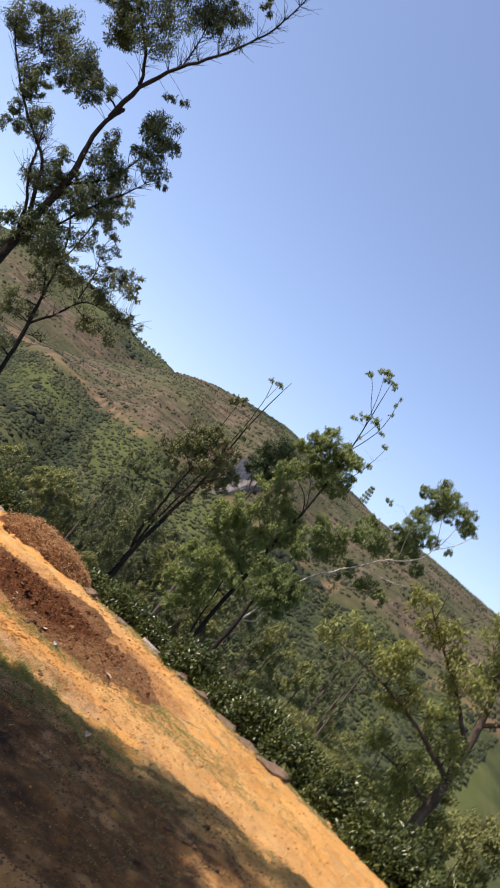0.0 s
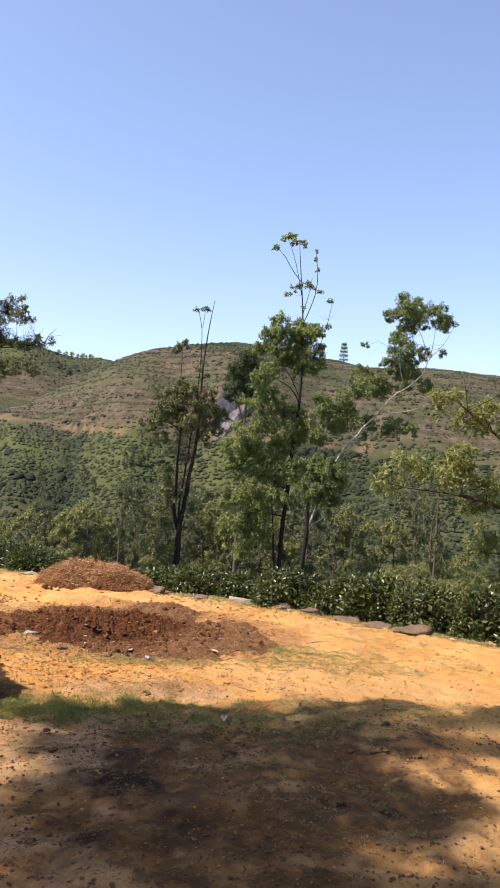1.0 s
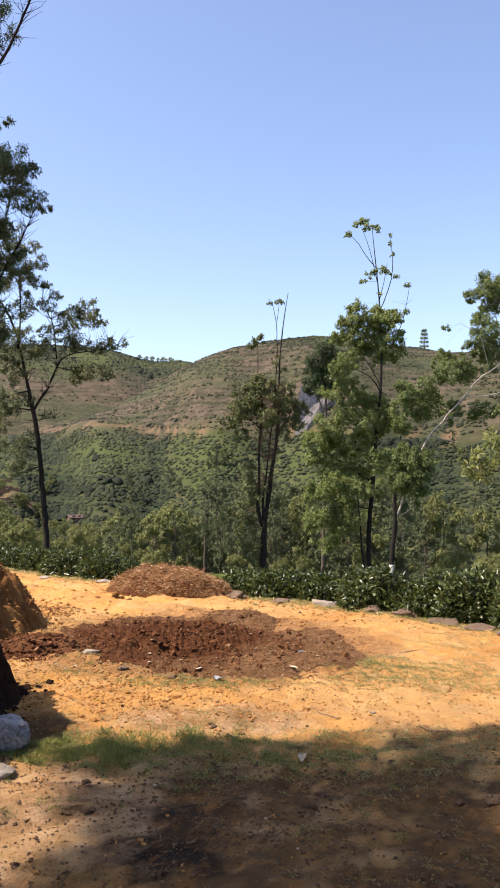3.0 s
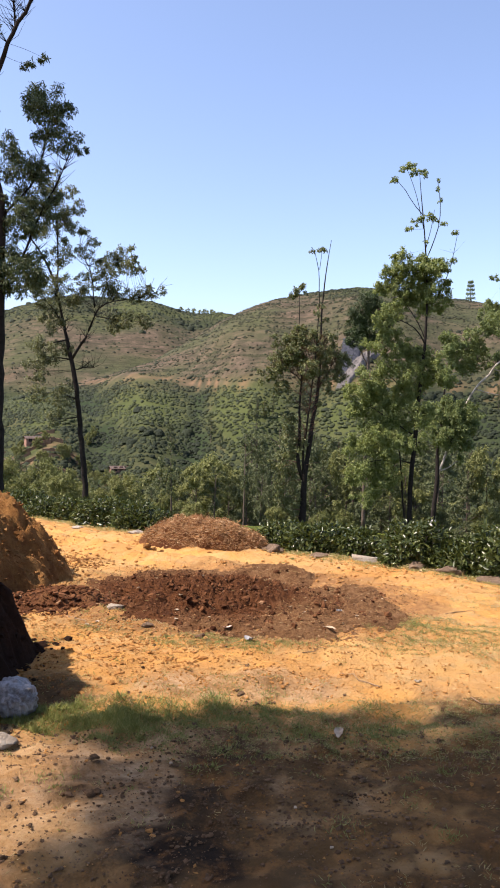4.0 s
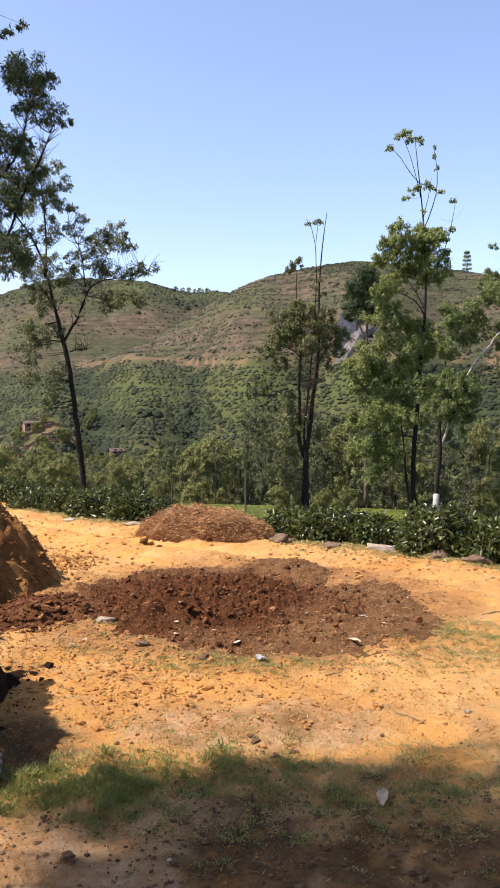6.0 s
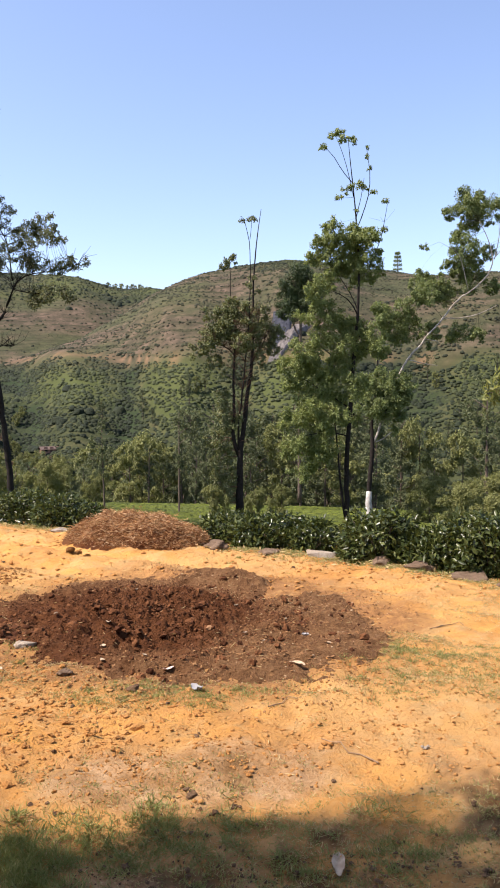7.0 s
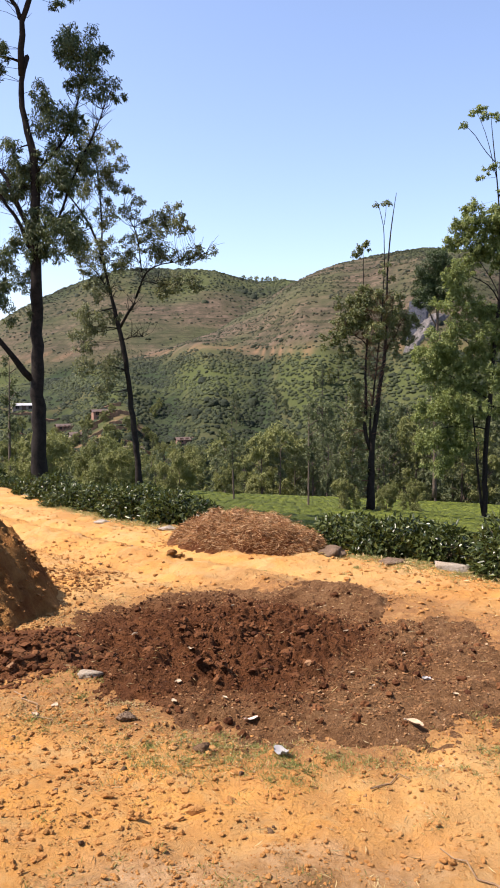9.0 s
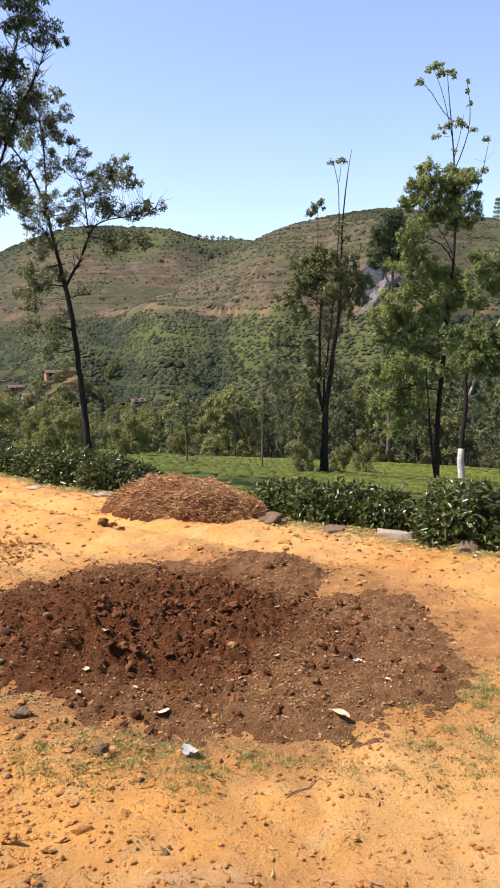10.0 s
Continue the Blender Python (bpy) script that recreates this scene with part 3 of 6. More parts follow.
def bench_wave(x, y, z):
    """Level benches along the pruned slopes, one above the other: -1 to 1."""
    return np.sin(z * 2.35 + 4.5 * fbm(x / 20, y / 20, 60, 4))


def hill_cut(x, y, z):
    """The reddish cut of the track that runs across the hill."""
    d = np.hypot(x, y - 9)
    az = np.degrees(np.arctan2(x, np.maximum(y - 9, 1)))
    level = np.interp(az, [-20, -9.4, -4.7, -1.5, 3.5, 8, 13, 18, 24, 35], [19, 18.3, 18.0, 15.0, 12.6, 14, 12.5, 13, 11, 10])
    band = np.exp(-((z - level - 0.8 * fbm(x / 12, y / 12, 61, 2)) / 0.9) ** 2)
    worn = smooth(-0.45, 0.25, fbm(x / 22, y / 22, 62, 3))
    steps = smooth(0.1, 0.6, np.sin(z * 2.6 + 1.5 * fbm(x / 8, y / 8, 63, 3))) * smooth(-9.2, -11.5, az + 1.5 * fbm(x / 9, y / 9, 64, 2)) * smooth(-1.0, -4.0, z) * smooth(-18, -14, z) * smooth(-0.2, 0.2, fbm(x / 7, y / 7, 65, 3))
    return np.where((d > 185) & (d < 420), np.maximum(band * worn, steps), 0) * 0.65


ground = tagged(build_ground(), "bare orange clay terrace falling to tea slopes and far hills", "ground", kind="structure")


# ---- tea on the far slopes and in the valley field ----
def dome_field(name, px, py, pz, radius, height, zone, mat, label, r):
    """Low rounded bushes as one mesh."""
    n, k = len(px), 6
    ang = np.arange(k) * 2 * np.pi / k
    rings = [(1.0, -0.3), (0.72, 0.78)]
    jit = r.uniform(0.62, 1.38, (n, len(rings), k))
    turn = r.uniform(0, 6.28, n)
    v = np.empty((n, len(rings) * k + 1, 3))
    for a, (rr, hh) in enumerate(rings):
        t = ang[None] + turn[:, None]
        v[:, a * k : (a + 1) * k, 0] = px[:, None] + np.cos(t) * radius[:, None] * rr * jit[:, a]
        v[:, a * k : (a + 1) * k, 1] = py[:, None] + np.sin(t) * radius[:, None] * rr * jit[:, a]
        v[:, a * k : (a + 1) * k, 2] = pz[:, None] + hh * height[:, None] * (0.9 + 0.2 * (jit[:, a] - 0.75))
    v[:, -1] = np.stack([px, py, pz + height * 1.03], -1)
    f4 = [[a * k + j, a * k + (j + 1) % k, (a + 1) * k + (j + 1) % k, (a + 1) * k + j] for a in range(1) for j in range(k)]
    f3 = [[k + j, k + (j + 1) % k, 2 * k] for j in range(k)]
    off = (np.arange(n) * (2 * k + 1))[:, None, None]
    b = Buf()
    b.add(v.reshape(-1, 3), (np.array(f4)[None] + off).reshape(-1, 4))
    b.f.append((np.array(f3)[None] + off).reshape(-1, 3))
    me = b.mesh(name, mat)
    z = np.repeat(np.stack(list(zone) + [np.ones(n)], -1), 2 * k + 1, axis=0)
    me.attributes.new("zone", "FLOAT_COLOR", "POINT").data.foreach_set("color", z.ravel())
    return tagged(part(name, me, mat), label, "tea bushes", kind="stuff")


def hillside_tea():
    r = np.random.default_rng(21)
    rows = []
    for d in np.arange(172, 374, 1.2):
        step = 1.2 if d < 330 else 1.6
        a = np.arange(-24, 33, np.degrees(step / d))
        rows.append(np.stack([np.full(len(a), d) + r.uniform(-0.5, 0.5, len(a)), a + r.uniform(-0.4, 0.4, len(a)) * np.degrees(step / d)], -1))
    for d in np.arange(376, 562, 3.2):
        a = np.arange(-24, 3, np.degrees(2.6 / d))
        rows.append(np.stack([np.full(len(a), d) + r.uniform(-0.9, 0.9, len(a)), a + r.uniform(-0.3, 0.3, len(a)) * np.degrees(2.6 / d)], -1))
    p = np.concatenate(rows)
    x, y = p[:, 0] * np.sin(np.radians(p[:, 1])), 9 + p[:, 0] * np.cos(np.radians(p[:, 1]))
    z = zg(x, y)
    bare = hill_bare(x, y, z)
    gaps = fbm(x / 10, y / 10, 71, 3)
    bench = bench_wave(x, y, z)
    lines = np.abs(np.sin(z * 0.42 + 1.2 * fbm(x / 30, y / 30, 72, 2))) < 0.13
    keep = (r.uniform(size=len(x)) > 0.05 + 0.52 * bare + 0.33 * bare * np.sign(bench)) & (gaps > -0.45) & ~lines & (hill_cut(x, y, z) < 0.3)
    x, y, z, bare = x[keep], y[keep], z[keep], bare[keep]
    d = np.hypot(x, y)
    size = (0.5 + 0.45 * r.uniform(0, 1, len(x)) ** 2) * (1 - 0.4 * bare) * np.where(d > 385, 1.5, 1 - 0.4 * smooth(325, 360, d))
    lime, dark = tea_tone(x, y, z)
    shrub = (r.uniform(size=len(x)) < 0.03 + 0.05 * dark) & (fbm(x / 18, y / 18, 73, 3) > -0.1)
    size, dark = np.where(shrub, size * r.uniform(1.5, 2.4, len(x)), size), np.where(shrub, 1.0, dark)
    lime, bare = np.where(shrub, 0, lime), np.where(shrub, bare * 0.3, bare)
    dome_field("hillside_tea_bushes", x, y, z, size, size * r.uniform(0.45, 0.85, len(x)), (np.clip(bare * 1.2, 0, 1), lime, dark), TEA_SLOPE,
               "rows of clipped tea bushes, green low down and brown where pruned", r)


def field_tea():
    r = np.random.default_rng(22)
    gx, gy = np.meshgrid(np.arange(-45, 80, 0.6), np.arange(14, 108, 0.6))
    x = (gx + r.uniform(-0.14, 0.14, gx.shape)).ravel()
    y = (gy + r.uniform(-0.14, 0.14, gx.shape)).ravel()
    a = 0.55
    row = x * math.sin(a) + y * math.cos(a)
    keep = (np.mod(row + 0.5 * fbm(x / 8, y / 8, 83, 2), 3.2) > 0.55) & (y > edge_y(np.clip(x, -9, 9)) + 3.0) & (x > -8 - 0.42 * y) & (x < 8 + 0.75 * y) & (np.hypot(x, y - 9) < 100)
    keep &= fbm(x / 6, y / 6, 81, 2) > -0.62
    x, y = x[keep], y[keep]
    z = zg(x, y)
    size = r.uniform(0.42, 0.62, len(x))
    dome_field("field_tea_bushes", x, y, z, size, r.uniform(0.14, 0.26, len(x)), (smooth(0.1, 0.5, fbm(x / 15, y / 15, 82, 3)) * 0.6, smooth(0.0, 0.6, fbm(x / 11, y / 5, 84, 3)) * 0.5, smooth(0.1, 0.5, fbm(x / 9, y / 4, 85, 3)) * 0.5), TEA_FIELD,
               "bright green clipped tea field below the terrace", r)


hillside_tea()
field_tea()


# ---- trees ----
def grow_tree(name, base, limbs, clumps, bark, leaf, size, label, seed, fill=1.5, droop=0.5, spread=0.5, sides=8, group="", twig_bark=None, bare_twigs=6, bulk=1.4, limb_bark=None, forward=(), fringe=0, twig_top=1.0, stout=1.0, aspect=0.36, thin=0.42):
    """A tree from limbs (aside, height, radius) and clumps of leaves (aside, height, radius) that hang from the nearest limb."""
    r = np.random.default_rng(seed)
    tree = thing(name, base, label, "tree", group)
    lines = []
    for k, limb in enumerate(limbs):
        p = np.array([(u, 0.0, h, w * stout) for u, h, w in limb])
        if k:
            start = np.array([p[0, 0], p[0, 2]])
            near = min(lines, key=lambda l: np.min(np.hypot(l[:, 0] - start[0], l[:, 2] - start[1])))
            p[:, 1] = near[np.argmin(np.hypot(near[:, 0] - start[0], near[:, 2] - start[1])), 1]
            way = np.r_[0, np.cumsum(np.hypot(np.diff(p[:, 0]), np.diff(p[:, 2])))]
            p[:, 1] += way * (-0.1 if k in forward else r.uniform(-1, 1) * spread * 0.8)
        step = max(0.25, 0.03 * max(q[1] for q in limbs[0]))
        line = resample(p, step)
        line[1:, :3] += r.normal(size=(len(line) - 1, 3)) * line[1:, 3:4] * (0.3 if k else 0.09)
        if k == 0:
            flare = np.exp(-np.clip(line[:, 2] - line[0, 2], 0, 9) / (2.5 * line[0, 3]))
            line[:, 3] *= 1 + 0.45 * flare
            line[0, 2] -= 0.5
        lines.append(line)
        b = Buf()
        tube(b, line[:, :3], np.maximum(line[:, 3], 0.006), sides if line[0, 3] > 0.03 else 5, 0.1, seed + k)
        part("trunk" if k == 0 else "limb", b, (limb_bark or bark) if k else bark, tree)
    spots = np.concatenate([l for l in lines])
    twigs, crown = Buf(), Buf()
    more = []
    for q in clumps if fringe else ():
        for _ in range(fringe if q[2] > thin else 0):
            a, k = r.uniform(0, 6.28), r.uniform(0.75, 1.35) * q[2] * bulk
            more.append((q[0] + k * math.cos(a), q[1] + 0.8 * k * math.sin(a), q[2] * r.uniform(0.3, 0.55), *q[3:]))
    for k, (u, h, rad, *aside) in enumerate(list(clumps) + more):
        rad *= bulk if rad > thin or not fringe else 1.2
        d = np.hypot(spots[:, 0] - u, spots[:, 2] - h) + spots[:, 3] * 3 - 0.15 * np.clip(h - spots[:, 2], -2, 1.0)
        s = spots[np.argmin(d)]
        reach = math.hypot(s[0] - u, s[2] - h)
        c = np.array([u, s[1] + r.uniform(-1, 1) * (spread * (0.5 * reach + 1.1 * rad)), h])
        if aside:
            c[1] = aside[0]
        line = resample(np.array([s[:3], 0.5 * (s[:3] + c) + r.normal(size=3) * 0.08 * reach, c]), 0.3)
        w0 = min(max(s[3] * 0.5, 0.008), 0.05 * rad + 0.01)
        w0 = w0 if k < len(clumps) else min(0.35 * w0, 0.009)
        tube(twigs, line, np.linspace(w0, 0.004, len(line)), 4)
        subs = int(np.clip(rad / size * 3.2, 6, 22))
        squash = np.array([r.uniform(0.8, 1.15), r.uniform(0.8, 1.15), r.uniform(0.8, 1.25)])
        if fringe and rad <= thin:
            squash = squash * np.array([1.35, 1.3, 0.8])
        for q in range(subs):
            o = unit(r.normal(size=3) + np.array([0, 0, 0.1])) * rad * r.uniform(0.15, 1.0) ** 0.6 * squash
            sc = c + o
            tr = rad * r.uniform(0.24, 0.46) * np.array([0.95, 0.95, r.uniform(0.75, 1.3)])
            mid = 0.5 * (c + sc) + r.normal(size=3) * 0.06 * rad
            tube(twigs, np.array([c, mid, sc]), [0.35 * w0 + 0.003, 0.25 * w0 + 0.003, 0.003], 3)
            n = int(fill * math.pi * rad * rad / (0.25 * size * size * aspect) / subs) + 2
            out = unit(r.normal(size=(n, 3)))
            out[:, 2] = np.where((out[:, 2] < -0.2) & (r.uniform(size=n) < 0.5), -out[:, 2], out[:, 2])
            at = sc + out * (r.uniform(0.1, 1, n) ** 0.45)[:, None] * tr
            at[:, 2] -= droop * 0.9 * tr[2] * (out[:, 0] ** 2 + out[:, 1] ** 2)
            facing = unit(out * 0.8 + o / rad * 0.7 + np.array([0, 0, 0.3])) + r.normal(size=(n, 3)) * 0.33
            way = out * 0.35 + r.normal(size=(n, 3)) * 0.6 - np.array([0, 0, droop])
            leaves(crown, at, way, size, size * aspect, r, 0.18, facing)
    for q in range(bare_twigs):
        s = spots[r.integers(len(spots))]
        if s[3] < 0.06 * stout and 0.3 < s[2] / spots[:, 2].max() < twig_top:
            ln = r.uniform(0.3, 0.9) * 9 * size
            o = np.array([r.uniform(-1, 1), r.uniform(-0.6, 0.6), r.uniform(0.2, 1.2)])
            o = o / np.linalg.norm(o) * ln
            tube(twigs, np.array([s[:3], s[:3] + 0.5 * o + r.normal(size=3) * 0.08 * ln, s[:3] + o]), [0.009 * stout, 0.007 * stout, 0.004], 3)
    tagged(part("twig_mass", twigs, twig_bark or bark, tree), kind="stuff")
    part("crown", crown, leaf, tree)
    return tree


# tree A: base, limbs as (aside, height, radius), crown clumps as (aside, height, radius)
BASE_A = [-7.08, 33.0, -0.91]
LIMBS_A1 = [[(-0.02,-1.1,0.17),(-0.04,0,0.161),(-0.05,1.89,0.136),(-0.03,3.63,0.117),(-0.01,5.35,0.099),(0.01,6.99,0.087),(-0.04,7.48,0.074),(-0.19,7.9,0.062),(-0.26,8.33,0.056),(-0.23,9.04,0.056),(-0.1,9.28,0.056)],
    [(-0.17,2.27,0.074),(-0.57,2.9,0.056),(-0.94,3.34,0.049),(-1.36,4.15,0.037),(-1.58,5.14,0.031)],
    [(-0.1,5.11,0.049),(-0.36,5.79,0.037),(-0.78,6.35,0.031),(-1.13,7.33,0.019)],
    [(-0.03,5.6,0.025),(0.45,5.59,0.025),(0.79,6.79,0.022),(1.12,7.51,0.019),(1.38,8.1,0.012),(1.49,8.57,0.007)]]
LIMBS_A2 = [[(0.06,6.81,0.031),(0.37,7.17,0.025),(0.73,7.7,0.019),(0.9,8.47,0.015),(0.91,9.06,0.009)],
    [(-0.22,8.89,0.069),(-0.14,9.99,0.054),(0.41,11.02,0.038),(1.07,11.96,0.031),(1.64,13.02,0.023),(1.84,14.39,0.015),(1.81,15.37,0.008)],
    [(-0.14,9.99,0.046),(-0.46,10.72,0.038),(-1.57,11.77,0.023),(-2.54,12.43,0.015)],
    [(-0.02,5.35,0.054),(-0.78,6.79,0.046),(-0.83,7.02,0.038),(-2.07,7.74,0.031),(-2.95,8.51,0.023),(-3.87,9.43,0.015)]]
LIMBS_A3 = [[(0.41,11.02,0.023),(0.23,12.13,0.015),(-0.07,13.13,0.011)]]
CROWN_A1 = [(0.81,10.07,0.35),(0.92,9.42,0.37),(1.34,8.87,0.32),(0.33,8.07,0.41),(0.62,7.4,0.35),(-0.59,6.71,0.35),(0.48,6.8,0.37),(-0.15,6.51,0.31),(0.58,5.52,0.43),(0.07,5.47,0.37),(-0.56,5.3,0.25),(-0.71,4.69,0.37),(-0.67,3.95,0.35),(-0.38,7.25,0.25),(-0.33,4.63,0.25)]
CROWN_A2 = [(1.69,15.21,0.37),(0.93,14.36,0.46),(0.59,13.38,0.38),(-0.42,13.27,0.54),(-0.74,11.45,0.58),(-1.03,12.67,0.46),(-1.43,11.11,0.43),(-1.82,9.58,0.49),(-1.17,9.36,0.37),(-2.87,9.61,0.46),(-3.17,10.68,0.38),(-2.52,11.64,0.38),(-1.83,7.62,0.38),(-2.53,8.5,0.34),(-3.85,9.91,0.46),(-2.1,12.91,0.61),(-1.21,14.01,0.61)]
# tree B: base, limbs as (aside, height, radius), crown clumps as (aside, height, radius)
BASE_B = [-5.45, 39.5, -2.23]
LIMBS_B1 = [[(0,0,0.123),(-0.13,1.9,0.107),(-0.29,3.53,0.097),(-0.44,5.14,0.087),(-0.65,6.24,0.082),(-0.88,7.13,0.061),(-1.06,7.92,0.051),(-1.23,8.89,0.046),(-1.68,10.06,0.036),(-2.34,11.02,0.026),(-2.82,11.5,0.015)],
    [(-0.65,6.24,0.056),(-0.19,6.93,0.046),(0.13,7.42,0.041),(0.29,8.2,0.031),(0.86,8.45,0.022),(1.86,8.52,0.016),(2.66,8.75,0.01)],
    [(-1.23,8.89,0.031),(-1.15,9.86,0.026),(-1.11,11.21,0.02),(-1.17,12.25,0.012)],
    [(0.29,8.2,0.026),(0.19,9.46,0.02),(0,10.05,0.014),(-0.29,10.24,0.01)]]
LIMBS_B2 = [[(-0.42,5.84,0.02),(-0.11,6.03,0.016),(0.15,5.93,0.01)],
    [(-0.97,7.52,0.026),(-1.45,8.31,0.02),(-1.93,8.7,0.012)],
    [(0.28,7.91,0.02),(1.04,7.7,0.016),(2.14,7.6,0.01)]]
CROWN_B1 = [(-1.49,12.82,0.37),(-1.22,11.97,0.41),(-0.64,11.68,0.37),(-0.52,12.34,0.18),(-2.21,11.88,0.35),(-1.55,11.11,0.33),(-0.88,10.24,0.33),(-0.16,11.2,0.16),(-0.09,10.24,0.2),(0.32,10.72,0.16),(0.79,9.65,0.33),(1.3,10.17,0.31),(1.58,9.65,0.27),(1.98,9.74,0.16),(0.97,9.07,0.37),(0.28,9.17,0.33),(1.86,8.77,0.29),(2.56,8.81,0.22),(2.96,8.86,0.14)]
CROWN_B2 = [(-1.23,8.7,0.45),(-0.53,8.79,0.33),(-1.92,8.9,0.37),(-2.29,9.68,0.37),(1.64,7.7,0.31),(2.24,7.6,0.2),(1.04,7.7,0.29),(-1.37,7.72,0.35),(-1.8,6.74,0.35),(-2.04,5.75,0.35),(-1.41,6.34,0.27),(-1.06,4.74,0.39),(-2.07,4.95,0.31),(-1.29,3.94,0.25),(-0.8,6.73,0.2)]
# tree C: base, limbs as (aside, height, radius), crown clumps as (aside, height, radius)
BASE_C = [4.87, 59.0, -5.37]
LIMBS_C1 = [[(0,0,0.204),(0.07,2.34,0.187),(0.03,3.71,0.17),(0.33,5.07,0.136),(0.53,7.1,0.119),(0.83,8.77,0.094),(1.02,10.76,0.068),(1.01,12.74,0.051),(1.03,14.37,0.043),(1.22,16.32,0.034),(1.38,17.6,0.024),(1.57,18.72,0.014)],
    [(0,3.54,0.119),(-0.42,4.74,0.102),(-0.25,6.43,0.085),(-0.32,7.78,0.068),(-0.22,9.45,0.051),(-0.16,11.1,0.034),(-0.56,12.75,0.02)],
    [(0,3.88,0.068),(-0.08,5.08,0.06),(0.16,6.77,0.051),(0.35,8.78,0.043),(0.58,11.1,0.034),(0.67,13.4,0.026),(0.66,15.35,0.022),(0.63,16.48,0.019),(0.33,17.45,0.014)],
    [(0.63,16.48,0.017),(0.76,17.29,0.014),(0.75,17.67,0.01)]]
LIMBS_C2 = [[(-0.22,9.78,0.034),(-0.76,10.45,0.026),(-1.77,10.45,0.017)],
    [(-0.43,12.75,0.026),(-0.4,14.38,0.02),(-0.43,15.29,0.014)],
    [(0.92,9.44,0.043),(1.59,10.43,0.034),(1.99,11.25,0.02)]]
CROWN_C1 = [(0.72,17.67,0.24),(0.16,17.58,0.14),(-0.56,15.46,0.34),(-1,15.2,0.17),(0.57,13.89,0.2),(-0.6,12.7,0.42),(-1.26,12.1,0.55),(-0.26,11.76,0.75),(0.92,11.43,0.51),(1.75,11.58,0.61),(2.33,11.09,0.41),(-1.77,10.45,0.41),(-2.78,10.3,0.24),(-2.78,9.63,0.2),(-1.7,11.12,0.44),(-0.86,10.94,0.61),(0.25,10.6,0.51),(1.32,10.1,0.41)]
CROWN_C2 = [(-0.93,7.28,0.31),(-0.93,6.44,0.34),(-1.44,4.75,0.41),(-1.1,3.72,0.48),(-1.44,2.01,0.48),(-0.92,1.32,0.41),(-0.42,5.76,0.34),(-1.27,0.63,0.41),(-0.24,-0.35,0.41),(1.35,4.73,0.17)]
# tree D: base, limbs as (aside, height, radius), crown clumps as (aside, height, radius)
BASE_D = [14.02, 69.0, -8.52]
LIMBS_D1 = [[(0,0,0.226),(0.02,3.68,0.205),(0.08,6.98,0.185),(0.37,9.43,0.174),(0.48,11.85,0.154),(0.76,14.26,0.133),(0.96,16.64,0.113),(1.04,18.61,0.092),(1.04,20.57,0.082),(0.91,22.9,0.062),(0.76,24.82,0.051),(0.57,26.55,0.041),(0.33,28.64,0.025),(0.27,29.58,0.016)],
    [(-0.1,1.17,0.103),(-0.61,4.51,0.082),(-0.86,6.98,0.062),(-1.19,9.44,0.041)],
    [(0.91,22.9,0.041),(1.86,25.2,0.033),(1.98,27.11,0.025),(1.66,28.82,0.016)],
    [(0.57,26.28,0.033),(-0.27,26.93,0.029),(-0.81,28.46,0.025),(-1.88,29.03,0.016)]]
LIMBS_D2 = [[(0.67,25.21,0.029),(0.12,26.93,0.025),(-0.41,28.26,0.021),(-1.1,29.33,0.014)],
    [(0.86,23.67,0.029),(1.26,25.4,0.023),(1.36,26.54,0.016)],
    [(1.46,19.59,0.037),(2.35,21.14,0.029),(2.63,22.89,0.023),(2.75,24.62,0.012)],
    [(0.96,16.44,0.062),(0.17,17.75,0.045),(-1.32,18.16,0.025)]]
LIMBS_D3 = [[(0.96,16.84,0.053),(0.49,18.22,0.041),(-0.55,19.99,0.025)],
    [(0.48,11.85,0.062),(-0.84,13.27,0.045),(-2.48,14.48,0.025)],
    [(0.37,9.43,0.062),(-1.41,10.66,0.045),(-3.46,11.88,0.025)],
    [(0.12,7.39,0.062),(-1.57,7.81,0.041),(-3.41,7.41,0.025)]]
CROWN_D1 = [(-1.75,28.85,0.26),(-1.35,29.15,0.24),(-0.95,29.4,0.24),(-0.5,29.5,0.22),(-0.1,29.65,0.24),(0.35,29.55,0.24),(0.75,29.3,0.2),(1.7,28.9,0.13),(1.75,28.3,0.15),(1.9,27.4,0.15),(-0.6,28.9,0.14),
    (-0.45,25.3,0.25),(0.05,25.75,0.24),(0.55,26.0,0.25),(1.05,26.05,0.25),(1.55,25.95,0.25),(2.1,25.6,0.2),(2.55,24.5,0.2),(2.75,22.7,0.22),(2.4,22.0,0.24),(0.9,24.3,0.13),
    (-0.99,22.72,0.57),(-0.19,22.13,0.7),(0.81,22.12,0.7),(1.69,21.92,0.62),(-1.58,21.75,0.62),(-2.16,20.98,0.45),(-0.56,20.77,0.7),(0.43,20.96,0.62),(1.64,20.56,0.62),(2.26,19.78,0.37),(1.06,19.59,0.62),(-0.35,20.11,0.49)]
CROWN_D2 = [(-1.73,18.95,0.57),(-2.53,18.17,0.45),(-1.91,17.45,0.62),(-2.5,16.47,0.62),(-1.29,16.06,0.49),(-0.08,16.05,0.57),(0.94,15.45,0.66),(1.96,15.05,0.66),(2.19,13.85,0.57),(-0.65,14.27,0.74),(0.58,13.46,0.7),(-2.28,14.68,0.66),(0.21,11.45,0.74)]
CROWN_D3 = [(-3.47,13.09,0.82),(-2.25,12.68,0.82),(-1.03,12.27,0.74),(-4.07,11.89,0.66),(-3.04,10.67,0.82),(-1.41,10.66,0.82),(-3.42,8.64,0.82),(-1.99,8.63,0.82),(-4.02,7.01,0.74),(-2.57,6.18,0.74),(-1.35,6.99,0.62),(-3.38,4.94,0.57),(-0.77,9.03,0.57)]
